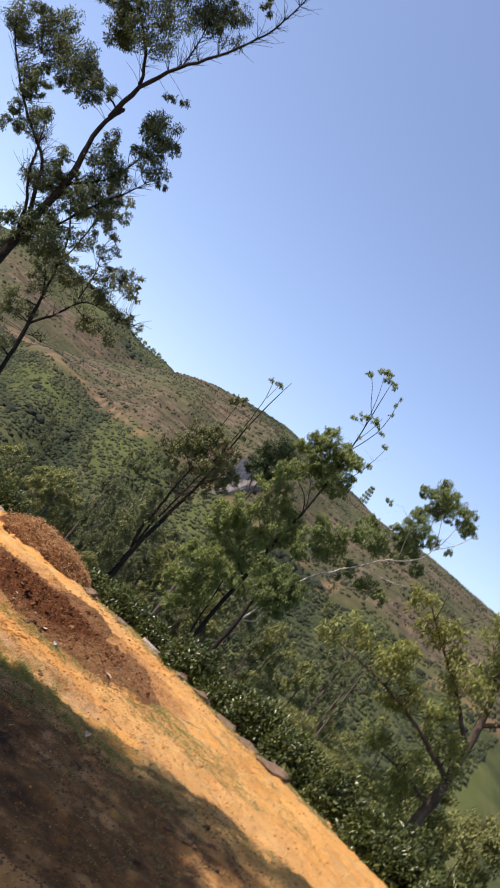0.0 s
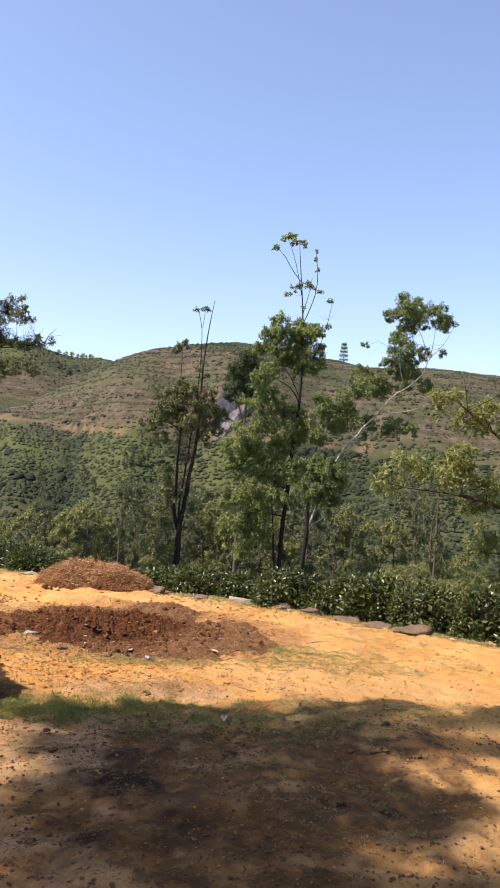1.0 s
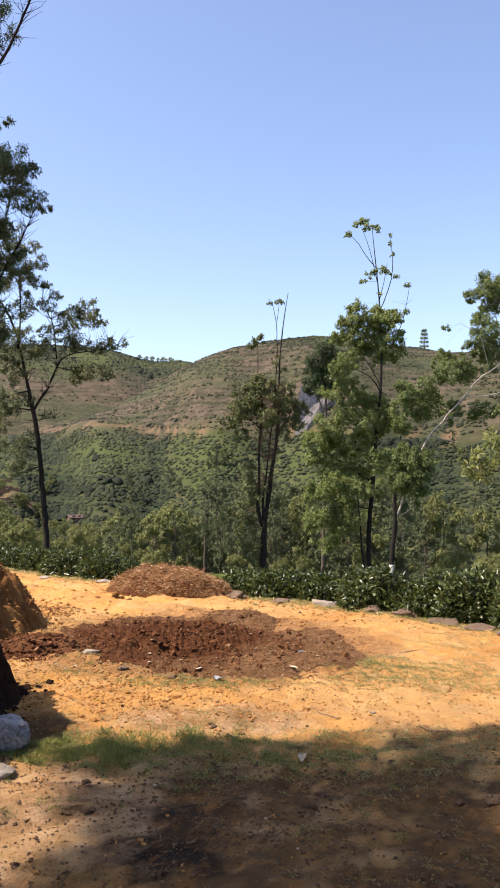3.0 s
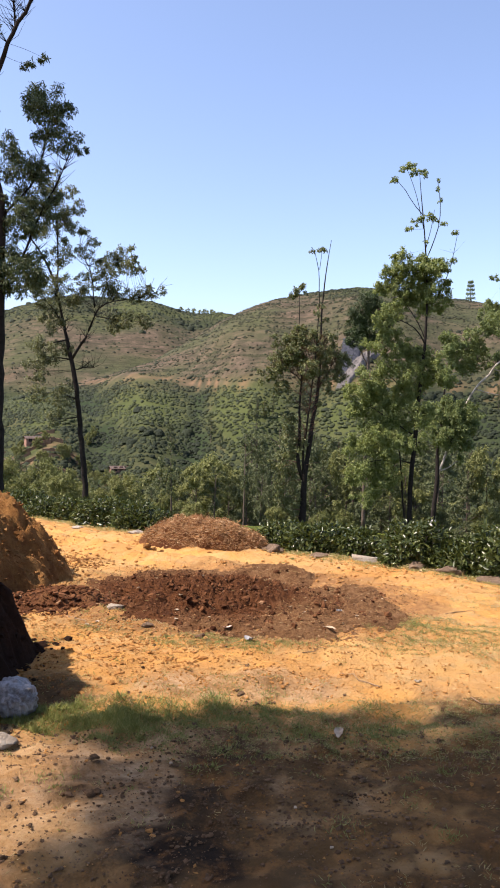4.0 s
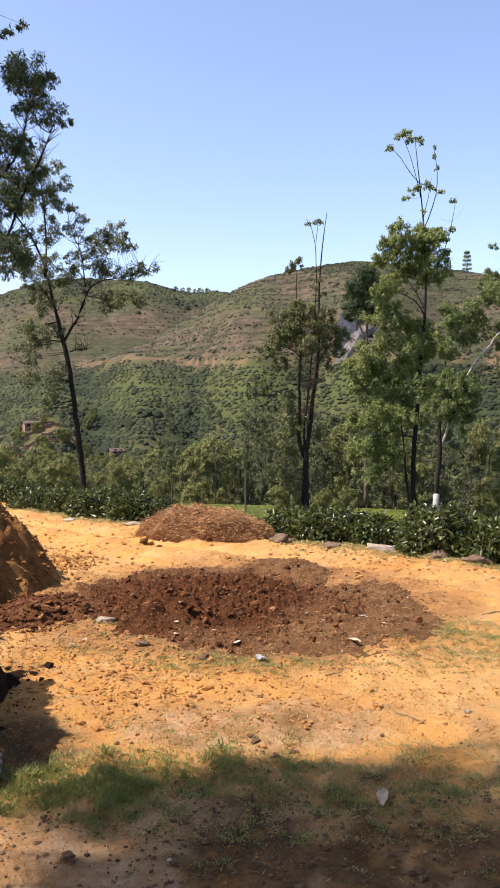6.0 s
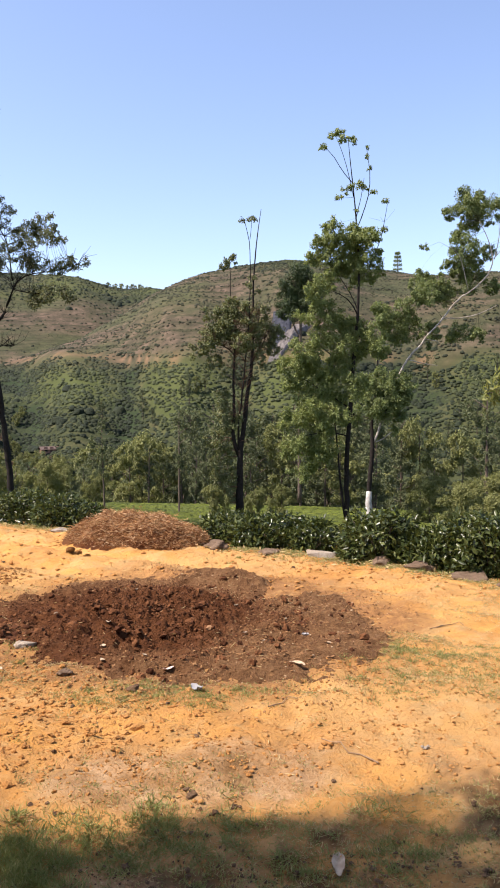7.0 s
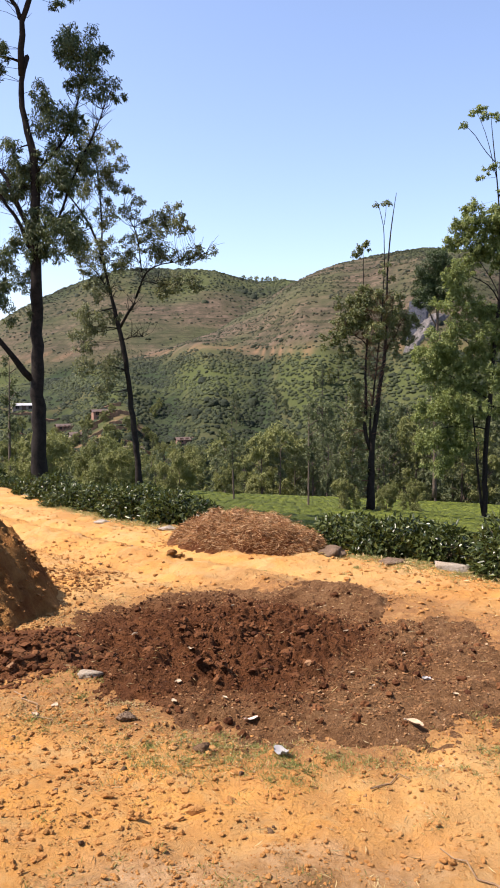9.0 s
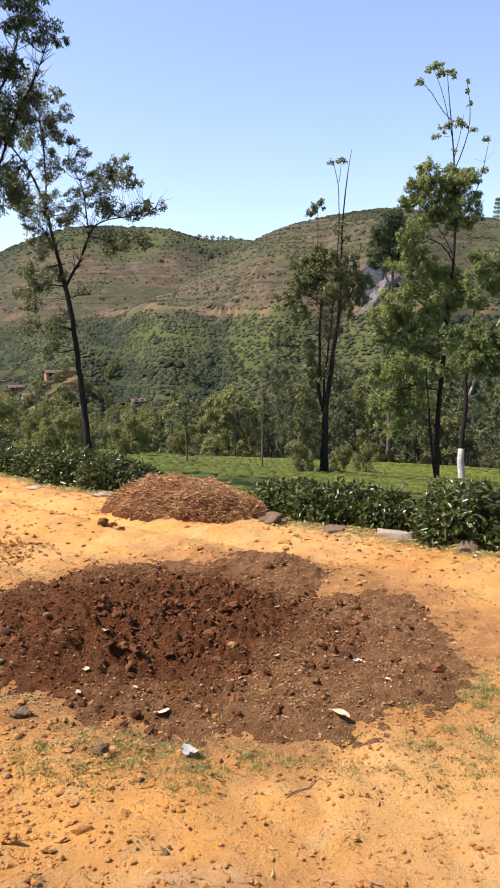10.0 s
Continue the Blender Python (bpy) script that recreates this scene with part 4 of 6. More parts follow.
# tree E: base, limbs as (aside, height, radius), crown clumps as (aside, height, radius)
BASE_E = [18.94, 80.0, -10.61]
LIMBS_E1 = [[(0,0,0.33),(-0.34,2.9,0.307),(-0.04,6.67,0.269),(0.13,8.24,0.256),(-0.07,9.92,0.179),(0.27,11.91,0.153),(0.39,13.49,0.128),(0.57,15.33,0.102),(0.63,16.91,0.064)],
    [(0.13,8.14,0.179),(1.07,10.59,0.141),(2.01,12.96,0.128),(2.29,14.27,0.128),(3.12,15.86,0.128),(4.5,17.45,0.128),(6.17,19.31,0.102),(7.29,20.92,0.09),(8.68,21.73,0.077),(10.09,23.09,0.077),(10.55,24.43,0.064),(9.84,26.3,0.051),(9.01,27.62,0.031)],
    [(10.55,24.43,0.056),(11.13,26.32,0.046),(11.37,27.94,0.026)],
    [(10.61,24.6,0.046),(12.09,26.34,0.038),(12.84,28.24,0.023)]]
LIMBS_E2 = [[(3.12,15.75,0.064),(4.48,15.33,0.051),(5.69,15.17,0.026)],
    [(4.61,17.5,0.064),(5.71,17.29,0.041)],
    [(7.55,19.32,0.051),(9.22,19.6,0.046),(10.9,20.41,0.026)],
    [(6.17,19.31,0.064),(7.55,19.32,0.051)]]
LIMBS_E3 = [[(8.4,21.57,0.038),(7.21,24.92,0.031),(5.23,25.68,0.02)],
    [(0.18,8.34,0.102),(1.05,8.65,0.077),(2.14,9.53,0.038)],
    [(0.57,15.33,0.064),(1.23,17.7,0.046),(1.79,19.55,0.026)]]
CROWN_E1 = [(8.47,29.49,0.77),(9.58,28.55,0.77),(10.71,29.81,0.72),(11.55,29.02,0.61),(12.95,28.52,0.51),(8.73,27.08,0.46),(7.62,27.33,0.36),(7.53,29.03,0.46),(11.52,25.79,0.46),(12.64,25.54,0.36),(5.12,25.84,0.31),(8.16,25.47,0.72),(8.7,24.14,0.77),(9.98,23.09,0.72),(10.64,22.29,0.46),(7.59,24.12,0.56),(5.09,22.49,0.72),(6.19,21.86,0.56),(7.01,21.61,0.61),(4.26,21.31,0.61),(3.16,20.35,0.61)]
CROWN_E2 = [(1.79,19.71,0.77),(0.71,19.8,0.61),(2.43,18.13,0.72),(3.96,18.66,0.61),(5.06,18.24,0.51),(5.48,17.08,0.36),(8.82,18.53,0.61),(9.76,18,0.46),(-0.42,13.23,0.67),(0.66,13.65,0.72),(1.73,12.43,0.61),(2.82,13.22,0.72),(2.37,10.84,0.46),(0.79,16.54,0.46),(-1.25,10.88,0.51),(2.14,9.53,0.41)]
# tree H: base, limbs as (aside, height, radius), crown clumps as (aside, height, radius)
BASE_H = [14.58, 95.0, -4.92]
LIMBS_H1 = [[(0.31,-4,0.2),(0.44,8.74,0.154),(0.62,16.25,0.123),(0.77,19.7,0.062)],
    [(0.54,13.11,0.092),(-0.52,15.61,0.062),(-1.27,17.48,0.031)]]
CROWN_H1 = [(0.59,20.2,0.86),(-0.4,19.2,0.9),(1.5,19.0,0.95),(0.4,18.0,1.1),(-0.9,17.4,0.86),(1.5,17.2,0.95),(-0.2,16.2,0.9),(2.3,18.2,0.6),(-1.3,15.9,0.55),(0.9,15.8,0.7)]
A_SIZE = 1.296
grow_tree("gum_tree", BASE_A, [[tuple(A_SIZE * v for v in q) for q in limb] for limb in LIMBS_A1 + LIMBS_A2 + LIMBS_A3],
          [tuple(A_SIZE * v for v in q) for q in CROWN_A1 + CROWN_A2], DARK_BARK, BACKLIT_LEAF, 0.125,
          "tall gum tree with a dark forked trunk and sparse dark leaves", 101, 1.45, 0.8, 0.5, 10, "", None, 1000, 1.3, None, (), 4, 1.0, 1.1, 0.3, 0.33)
grow_tree("gum_tree", BASE_B, LIMBS_B1 + LIMBS_B2, CROWN_B1 + CROWN_B2, DARK_BARK, OLIVE_LEAF, 0.1,
          "slender leaning tree with a thin dark trunk and airy olive leaves", 102, 0.85, 0.4, 0.6, 8, "", None, 420, 1.35, None, (), 5, 0.95, 1.05, 0.45, 0.15)
CROWN_C3 = [(1.5, 12.6, 0.4), (0.1, 12.3, 0.45), (1.2, 13.7, 0.22), (0.9, 14.5, 0.2), (-0.9, 5.4, 0.3), (1.6, 9.2, 0.3), (2.3, 10.4, 0.35),
            (-1.6, 9.4, 0.35), (-1.5, 3.0, 0.36), (-0.7, 2.4, 0.36), (-2.2, 9.9, 0.22), (-1.0, 8.6, 0.22), (1.0, 8.4, 0.2)]
grow_tree("gum_tree", BASE_C, LIMBS_C1 + LIMBS_C2, CROWN_C1 + CROWN_C2 + CROWN_C3, DARK_BARK, RUSSET_LEAF, 0.15,
          "twin-stemmed tree with reddish bare twigs and two thin leaders above", 103, 1.35, 0.5, 0.45, 8, "", RED_TWIG, 2200, 1.35, None, (), 5, 0.66, 1.1, 0.5, 0.3)
grow_tree("gum_tree", BASE_D, LIMBS_D1 + LIMBS_D2 + LIMBS_D3, CROWN_D1 + CROWN_D2 + CROWN_D3, DARK_BARK, LIME_LEAF, 0.18,
          "very tall gum tree with a tiered green crown and wispy top", 104, 1.75, 0.7, 0.5, 8, "", None, 120, 1.4, None, (), 6, 0.8, 0.95, 0.5, 0.3)
CROWN_E3 = [(1.0, 11.2, 0.6), (1.9, 12.2, 0.65), (0.5, 12.4, 0.7), (2.6, 13.4, 0.5), (-0.3, 11.6, 0.6), (1.3, 13.4, 0.6), (0.2, 13.9, 0.55), (2.9, 14.3, 0.4)]
pale_tree = grow_tree("gum_tree", BASE_E, LIMBS_E1 + LIMBS_E2 + LIMBS_E3, [(*q, -1.5 + 3.4 * (k * 0.37 % 1)) for k, q in enumerate(CROWN_E1 + CROWN_E2)] + [(*q, -1.5 + 0.08 * k) for k, q in enumerate(CROWN_E3)], DARK_BARK, GUM_LEAF, 0.19,
          "pale-barked gum tree with one long white limb reaching sideways", 105, 2.2, 0.5, 0.4, 8, "", None, 60, 1.65, PALE_BARK, (1, 4, 5, 6, 7), 5, 0.8, 0.74, 0.5)
grow_tree("round_tree", BASE_H, LIMBS_H1, CROWN_H1, BROWN_BARK, DENSE_LEAF, 0.22,
          "dense dark green tree standing among the gum trees", 106, 2.6, 0.3, 0.6, 7)

# lime-washed foot of the pale-limbed tree
band = Buf()
tube(band, [(0.0, 0, -0.3), (-0.17, 0, 1.5), (-0.33, 0, 2.9), (-0.27, 0, 3.9)], [0.42, 0.31, 0.28, 0.265], 12, 0.04, 9)
part("painted_band", band, WHITE_BARK, pale_tree, "whitewashed lower trunk")

# feathery tree beside the hedge
grow_tree("feathery_tree", [6.75, 17.6, float(zg(6.75, 17.6))],
          [[(0, 0, 0.1), (0.1, 1.4, 0.085), (0.0, 2.6, 0.065), (-0.3, 3.8, 0.045), (-0.5, 5.0, 0.025)],
           [(0.05, 1.6, 0.05), (-0.9, 2.0, 0.035), (-1.8, 2.2, 0.022), (-2.7, 2.25, 0.01)],
           [(0.0, 2.2, 0.045), (-0.7, 2.7, 0.03), (-1.5, 3.1, 0.02), (-2.2, 3.5, 0.01)],
           [(0.08, 1.1, 0.04), (-0.5, 1.3, 0.028), (-1.1, 1.3, 0.012)],
           [(0.0, 2.6, 0.04), (0.7, 3.2, 0.025), (1.3, 3.8, 0.012)]],
          [(-2.9, 2.3, 0.2), (-2.5, 2.55, 0.26), (-2.1, 2.4, 0.3), (-1.7, 2.65, 0.3), (-1.3, 2.35, 0.32), (-2.3, 3.55, 0.2), (-2.0, 3.3, 0.26), (-1.6, 3.35, 0.3),
           (-1.2, 3.05, 0.32), (-0.8, 2.8, 0.34), (-0.7, 2.2, 0.34), (-1.1, 1.5, 0.3), (-0.6, 1.4, 0.34), (-1.5, 2.0, 0.26), (-0.2, 3.3, 0.4), (-0.6, 4.0, 0.4),
           (-0.5, 4.8, 0.4), (0.6, 3.4, 0.4), (1.2, 3.9, 0.4), (-0.2, 1.9, 0.35), (-0.9, 0.9, 0.28), (-0.3, 0.9, 0.3)],
          BROWN_BARK, FEATHER_LEAF, 0.1, "young tree with soft yellow-green feathery foliage behind the hedge", 107, 1.1, 0.1, 0.5, 7, "", None, 20, 1.1)

# the tree on the near side whose crown shades the trodden ground: aside, height, radius, depth
SHADE_CROWN = [(1.42, 12.2, 0.5, 2.04), (1.64, 12.9, 0.55, 1.9), (2.5, 12.5, 0.4, 2.15), (3.17, 13.0, 0.45, 2.0), (1.54, 11.8, 0.5, 1.29), (2.08, 11.6, 0.38, 1.36), (2.4, 13.6, 0.35, 0.3), (4.02, 12.2, 0.5, 0.2), (1.52, 12.2, 0.55, 0.39),
               (0.35, 13.4, 0.4, 0.7), (0.85, 12.7, 0.45, 0.5), (0.9, 12.4, 0.5, 1.75), (0.7, 12.8, 0.45, 1.1), (1.5, 12.5, 0.5, 0.75), (1.3, 12.6, 0.45, 1.5), (-0.04, 13.6, 0.5, -0.29)]
SHADE_CROWN += [(1.68, 12.7, 0.45, -0.27), (2.5, 13.1, 0.5, -0.02), (4.06, 12.0, 0.5, -0.19), (-0.7, 13.1, 0.5, -0.52), (0.39, 13.7, 0.5, -1.0), (2.04, 12.9, 0.5, -1.0), (1.29, 11.8, 0.3, 2.39), (0.14, 13.4, 0.25, 1.49), (0.07, 13.0, 0.5, -1.41), (-0.31, 13.2, 0.3, 0.61), (0.03, 13.2, 0.24, 0.71), (-0.04, 13.2, 0.3, 0.21), (-0.7, 13.2, 0.24, 0.58)]
shade = grow_tree("shade_tree", [-9.3, 7.6, float(zg(-9.3, 7.6)) - 0.1],
          [[(0, 0, 0.3), (0.1, 4, 0.25), (0.5, 8, 0.18), (1.2, 11.5, 0.11), (1.7, 14, 0.05)],
           [(0.5, 8, 0.11), (-0.6, 10.5, 0.08), (-1.2, 12.5, 0.04)],
           [(0.8, 9.5, 0.1), (2.2, 11.2, 0.07), (3.4, 12.4, 0.03)]],
          SHADE_CROWN,
          DARK_BARK, GUM_LEAF, 0.24, "unseen broad-crowned tree that shades the terrace and blocks sky light", 108, 2.6, 0.4, 1.7, 9, "shade trees", None, 6, 1.25)


# unseen copies behind and beside the camera, added only to block sky light
for sx, sy, turn, big in ((-3.5, -3.5, 1.0, 1.0), (4.5, -1.5, 2.4, 1.05), (9.5, 4.5, 3.6, 0.95), (0.5, -7.5, 4.4, 1.1), (-9.5, -2.0, 5.2, 1.0), (9.8, -5.5, 0.3, 1.1), (0.6, 1.8, 0.2, 1.05), (-4.2, 1.2, 2.1, 1.0), (5.2, 3.4, 4.0, 1.1), (8.2, 8.4, 1.7, 1.0), (3.0, -1.5, 5.5, 1.0), (3.2, 4.4, 1.6, 1.2), (-2.6, 4.0, 0.7, 1.2)):
    sky_blocker = copy_thing(shade, Matrix.Translation((sx, sy, float(zg(sx, sy)) - 0.1)) @ Matrix.Rotation(turn, 4, "Z"))
    sky_blocker.scale = (big * 1.3, big * 1.3, big * 0.85)


# ---- woods in the valley ----
def woods_tree(name, height, wide, label, seed, leaf, base_clear=0.3, n_clumps=26, size=0.46):
    r = np.random.default_rng(seed)
    lean = r.uniform(-0.04, 0.04)
    limbs = [[(0, 0, height * 0.011), (lean * height * 0.5, height * 0.5, height * 0.008), (lean * height, height * 0.97, height * 0.002)]]
    clumps = []
    for k in range(n_clumps):
        h = base_clear + (1 - base_clear) * (k + r.uniform(0, 1)) / n_clumps
        w = wide * (math.sin(math.pi * min(1, (1.02 - h) / (1.02 - base_clear)) ** 0.75) * 0.8 + 0.2)
        clumps.append((lean * h * height + r.uniform(-1, 1) * w, h * height, r.uniform(0.5, 0.9) * (0.4 + 0.35 * wide * 0.5)))
        if k % 4 == 1:
            limbs.append([(lean * (h - 0.06) * height, (h - 0.06) * height, height * 0.004), (lean * h * height + r.uniform(-0.8, 0.8) * w, h * height, height * 0.0015)])
    return grow_tree(name, (0, 0, -60), limbs, clumps, BROWN_BARK, leaf, size, label, seed, 1.25, 0.5, 1.5, 6, "valley trees", None, 4)


def plant_woods():
    r = np.random.default_rng(31)
    kinds = [woods_tree("valley_tree", 20, 2.4, "tall narrow grey-green tree in the valley woods", 201, WOODS_LEAF, 0.25, 30),
             woods_tree("valley_tree", 18, 3.0, "olive-green tree with an uneven crown in the valley", 202, WOODS_LEAF, 0.2, 30),
             woods_tree("valley_tree", 22, 2.0, "slim tree with a bare pale lower trunk in the valley", 203, WOODS_LEAF, 0.42, 24),
             woods_tree("valley_tree", 15, 3.4, "broad light green tree in the valley woods", 204, SHRUB_LEAF, 0.12, 32),
             woods_tree("valley_shrub", 6, 2.4, "rounded bright green shrub by the tea field", 205, SHRUB_LEAF, 0.02, 30, 0.26)]
    used = [False] * len(kinds)

    def put(k, x, y, s, sink=0.2):
        m = Matrix.Translation((x, y, float(zg(x, y)) - sink)) @ Matrix.Rotation(r.uniform(0, 6.28), 4, "Z")
        if used[k]:
            t = copy_thing(kinds[k], m)
        else:
            t, used[k] = kinds[k], True
            t.matrix_basis = m
        t.scale = (s * r.uniform(0.85, 1.2), s * r.uniform(0.85, 1.2), s)

    tops = ([-24, -16, -9, -5, -1, 2, 5, 8, 13, 18, 22, 26, 30], [-3.8, -3.9, -3.8, -3.2, -1.9, -0.7, 0.0, 0.3, 0.1, -0.6, -2.2, -3.6, -4.4])
    for d in (104, 111, 118, 126, 135, 145, 157):
        az = -23.0 + r.uniform(0, 1)
        while az < 29:
            a = az + r.uniform(-0.6, 0.6)
            x, y = d * math.sin(math.radians(a)), 9 + d * math.cos(math.radians(a)) + r.uniform(-2, 2)
            want = 1.5 + d * math.tan(math.radians(np.interp(a, *tops) - 0.6 * (d < 120) * r.uniform(0, 2))) - float(zg(x, y))
            want *= r.uniform(0.72, 1.05)
            k = int(r.choice(4, p=[0.32, 0.28, 0.24, 0.16]))
            if 4 < want < 34 and (a < 14 or r.uniform() < 0.45):
                put(k, x, y, want / (20, 18, 22, 15)[k])
            az += math.degrees(3.9 / d) * r.uniform(0.7, 1.5) * (1.0 if d < 130 else 1.35)
    # shrubs and young trees on the tea field's margins
    margin = [(-16, 62, 0.95), (-13.5, 66, 1.1), (-11, 60, 0.85), (-8, 68, 1.0), (-18, 70, 1.1), (-5.5, 84, 0.9), (-9, 80, 1.0), (-22, 58, 1.0), (-20, 75, 1.2),
                    (-14, 78, 1.15), (-26, 66, 1.1), (-19, 64, 0.9)]
    margin += [(22, 66, 0.9), (27, 74, 1.1), (31, 70, 1.0), (25, 82, 1.1), (35, 80, 1.2), 
                    (29, 62, 0.9), (21, 58, 0.7), (-9.4, 40, 0.7), (-11, 46, 0.8), (-8.8, 52, 0.75), (3.2, 57.5, 0.5), (6.2, 62, 0.5), (37, 66, 1.0), (9.3, 71, 0.6), (17, 34, 0.5), (20, 38, 0.65), (23, 44, 0.7), (18, 46, 0.6), (26, 50, 0.8), (21, 52, 0.7), (24, 36, 0.6), (28, 42, 0.7), (30, 54, 0.9), (15.5, 41, 0.5), (27, 33, 0.7), (32, 38, 0.9), (36, 46, 0.9), (30, 30, 0.6), (40, 52, 1.0), (38, 36, 0.8), (44, 44, 1.0), (11, 20, 0.6), (13.5, 17, 0.7), (15.5, 22, 0.8), (12.2, 14.5, 0.6), (17.5, 19, 0.8), (11, 25, 0.6), (15, 28, 0.7), (19, 25, 0.9)]
    for x, y, s in margin:
        put(4, x, y, s * (0.58 if x < 0 else 0.7))
    for x, y, s in ((1.1, 58, 0.3), (-3.5, 60, 0.26), (26.5, 68, 0.55), (29.5, 76, 0.6), (33, 88, 0.7), (-12, 44, 0.28)):
        put(2, x, y, s)
    # trees and shrubs scattered over the lower slope
    for q in range(70):
        a = r.uniform(-22, 27)
        d = r.uniform(172, 228)
        if a < -6 and d > 205 and r.uniform() < 0.5:
            continue
        x, y = d * math.sin(math.radians(a)), 9 + d * math.cos(math.radians(a))
        k = int(r.choice([0, 1, 3]))
        put(k, x, y, r.uniform(0.22, 0.5))
    for q in range(26):
        a, d = r.uniform(-20, -6), r.uniform(186, 225)
        x, y = d * math.sin(math.radians(a)), 9 + d * math.cos(math.radians(a))
        put(4, x, y, r.uniform(0.5, 0.9))
    for q in range(24):
        a = r.uniform(-19.5, -9)
        d = 150 + 100 * r.uniform() ** 0.6
        x, y = d * math.sin(math.radians(a)), 9 + d * math.cos(math.radians(a))
        put(4, x, y, r.uniform(0.35, 0.65))
    # small trees along the ridges
    for a, d, s in ((-4.6, 556, 0.34), (-4.1, 556, 0.3), (-3.4, 557, 0.6), (-2.9, 556, 0.65), (-2.4, 557, 0.75), (-2.0, 556, 0.6), (-1.6, 557, 0.75), (-1.1, 556, 0.8), (-0.7, 557, 0.68),
                    (-0.3, 556, 0.55), (-6.2, 556, 0.25), (4.2, 371, 0.1), (8.2, 372, 0.14), (18.4, 372, 0.14), (20.6, 372, 0.13), (22.2, 372, 0.15), (23.4, 372, 0.15), (24.6, 372, 0.13),
                    (26, 372, 0.14), (19.2, 372, 0.1)):
        x, y = d * math.sin(math.radians(a)), 9 + d * math.cos(math.radians(a))
        put(3, x, y, s, s * 15 * (0.38 if d > 500 else 0.05))


plant_woods()


# ---- tiered conifer on the ridge ----
def tiered_tree():
    a, d = math.radians(16.7), 371.0
    x, y = d * math.sin(a), 9 + d * math.cos(a)
    t = thing("tiered_conifer", (x, y, float(zg(x, y))), "dark tiered conifer standing alone on the ridge", "tree")
    b = Buf()
    tube(b, [(0, 0, -0.5), (0.1, 0, 5), (0, 0, 9.6)], [0.22, 0.16, 0.05], 7)
    part("trunk", b, BROWN_BARK, t)
    r = np.random.default_rng(44)
    for k, (h, w) in enumerate(((2.0, 1.9), (3.9, 1.8), (5.8, 1.6), (7.5, 1.3), (9.2, 1.0))):
        c = Buf()
        n = 420
        ang, rad = r.uniform(0, 6.28, n), w * np.sqrt(r.uniform(0, 1, n))
        at = np.stack([np.cos(ang) * rad, np.sin(ang) * rad, h + 0.25 * r.normal(size=n) + 0.15 * rad], -1)
        leaves(c, at, at - np.array([0, 0, h]) + r.normal(size=(n, 3)) * 0.4, 0.5, 0.2, r)
        part("branch_tier", c, GUM_LEAF, t)


tiered_tree()


# ---- quarry scar on the hill ----
def polar(az, d):
    a = math.radians(az)
    return d * math.sin(a), 9 + d * math.cos(a)


def on_slope(az, el, near=150.0):
    """How far off the land first rises to that angle above the terrace."""
    d = np.arange(near, 560, 1.0)
    x, y = d * math.sin(math.radians(az)), 9 + d * math.cos(math.radians(az))
    high = land(x, y) >= 1.5 + d * math.tan(math.radians(el))
    return float(d[np.argmax(high)])


def scar(name, az0, az1, d0, d1, lean, mat, seed, label, lift):
    """A rough sheet of broken rock lying on the slope, its rim sunk into it."""
    b = Buf()
    nu, nv = 40, 44
    u, v = np.meshgrid(np.linspace(-1, 1, nu), np.linspace(0, 1, nv))
    az = az0 + (az1 - az0) * (u * 0.5 + 0.5) + lean * v
    d = d0 + (d1 - d0) * v
    x, y = d * np.sin(np.radians(az)), 9 + d * np.cos(np.radians(az))
    rim = np.minimum(1 - np.abs(u) ** 3, np.minimum(v, 1 - v) * 5)
    rim = np.clip(rim + 0.35 * fbm(u * 3, v * 4, seed, 3), -0.6, 1)
    z = zg(x, y) + lift * np.clip(rim, -1, 0.6) + (0.9 * fbm(x / 3, y / 3, seed + 1, 4) + 0.5 * fbm(x, y, seed + 2, 3)) * np.clip(rim, 0, 1)
    b.add(np.stack([x, y, z], -1).reshape(-1, 3), grid_faces(nv, nu))
    tagged(part(name, b, mat, None, "", False), label, "rock face")


def grid_faces(h, w):
    i, j = np.meshgrid(np.arange(h - 1), np.arange(w - 1), indexing="ij")
    return np.stack([i * w + j, i * w + j + 1, (i + 1) * w + j + 1, (i + 1) * w + j], -1).reshape(-1, 4)


scar("quarry_wall", 7.7, 9.2, on_slope(8.5, 3.1), on_slope(8.5, 5.5), 0.4, SHADED_ROCK, 301, "quarry wall cut into the hill, its shadow painted dark blue-grey", 1.3)
scar("quarry_scree", 7.5, 8.5, on_slope(8.0, 2.3), on_slope(9.8, 4.4), 2.3, QUARRY, 302, "pale broken stone spilling down the quarry", 2.4)


# ---- houses below the far slope ----
def box(buf, x0, x1, y0, y1, z0, z1):
    v = [(x, y, z) for z in (z0, z1) for y in (y0, y1) for x in (x0, x1)]
    buf.add(v, [[0, 1, 3, 2], [4, 6, 7, 5], [0, 4, 5, 1], [2, 3, 7, 6], [0, 2, 6, 4], [1, 5, 7, 3]])


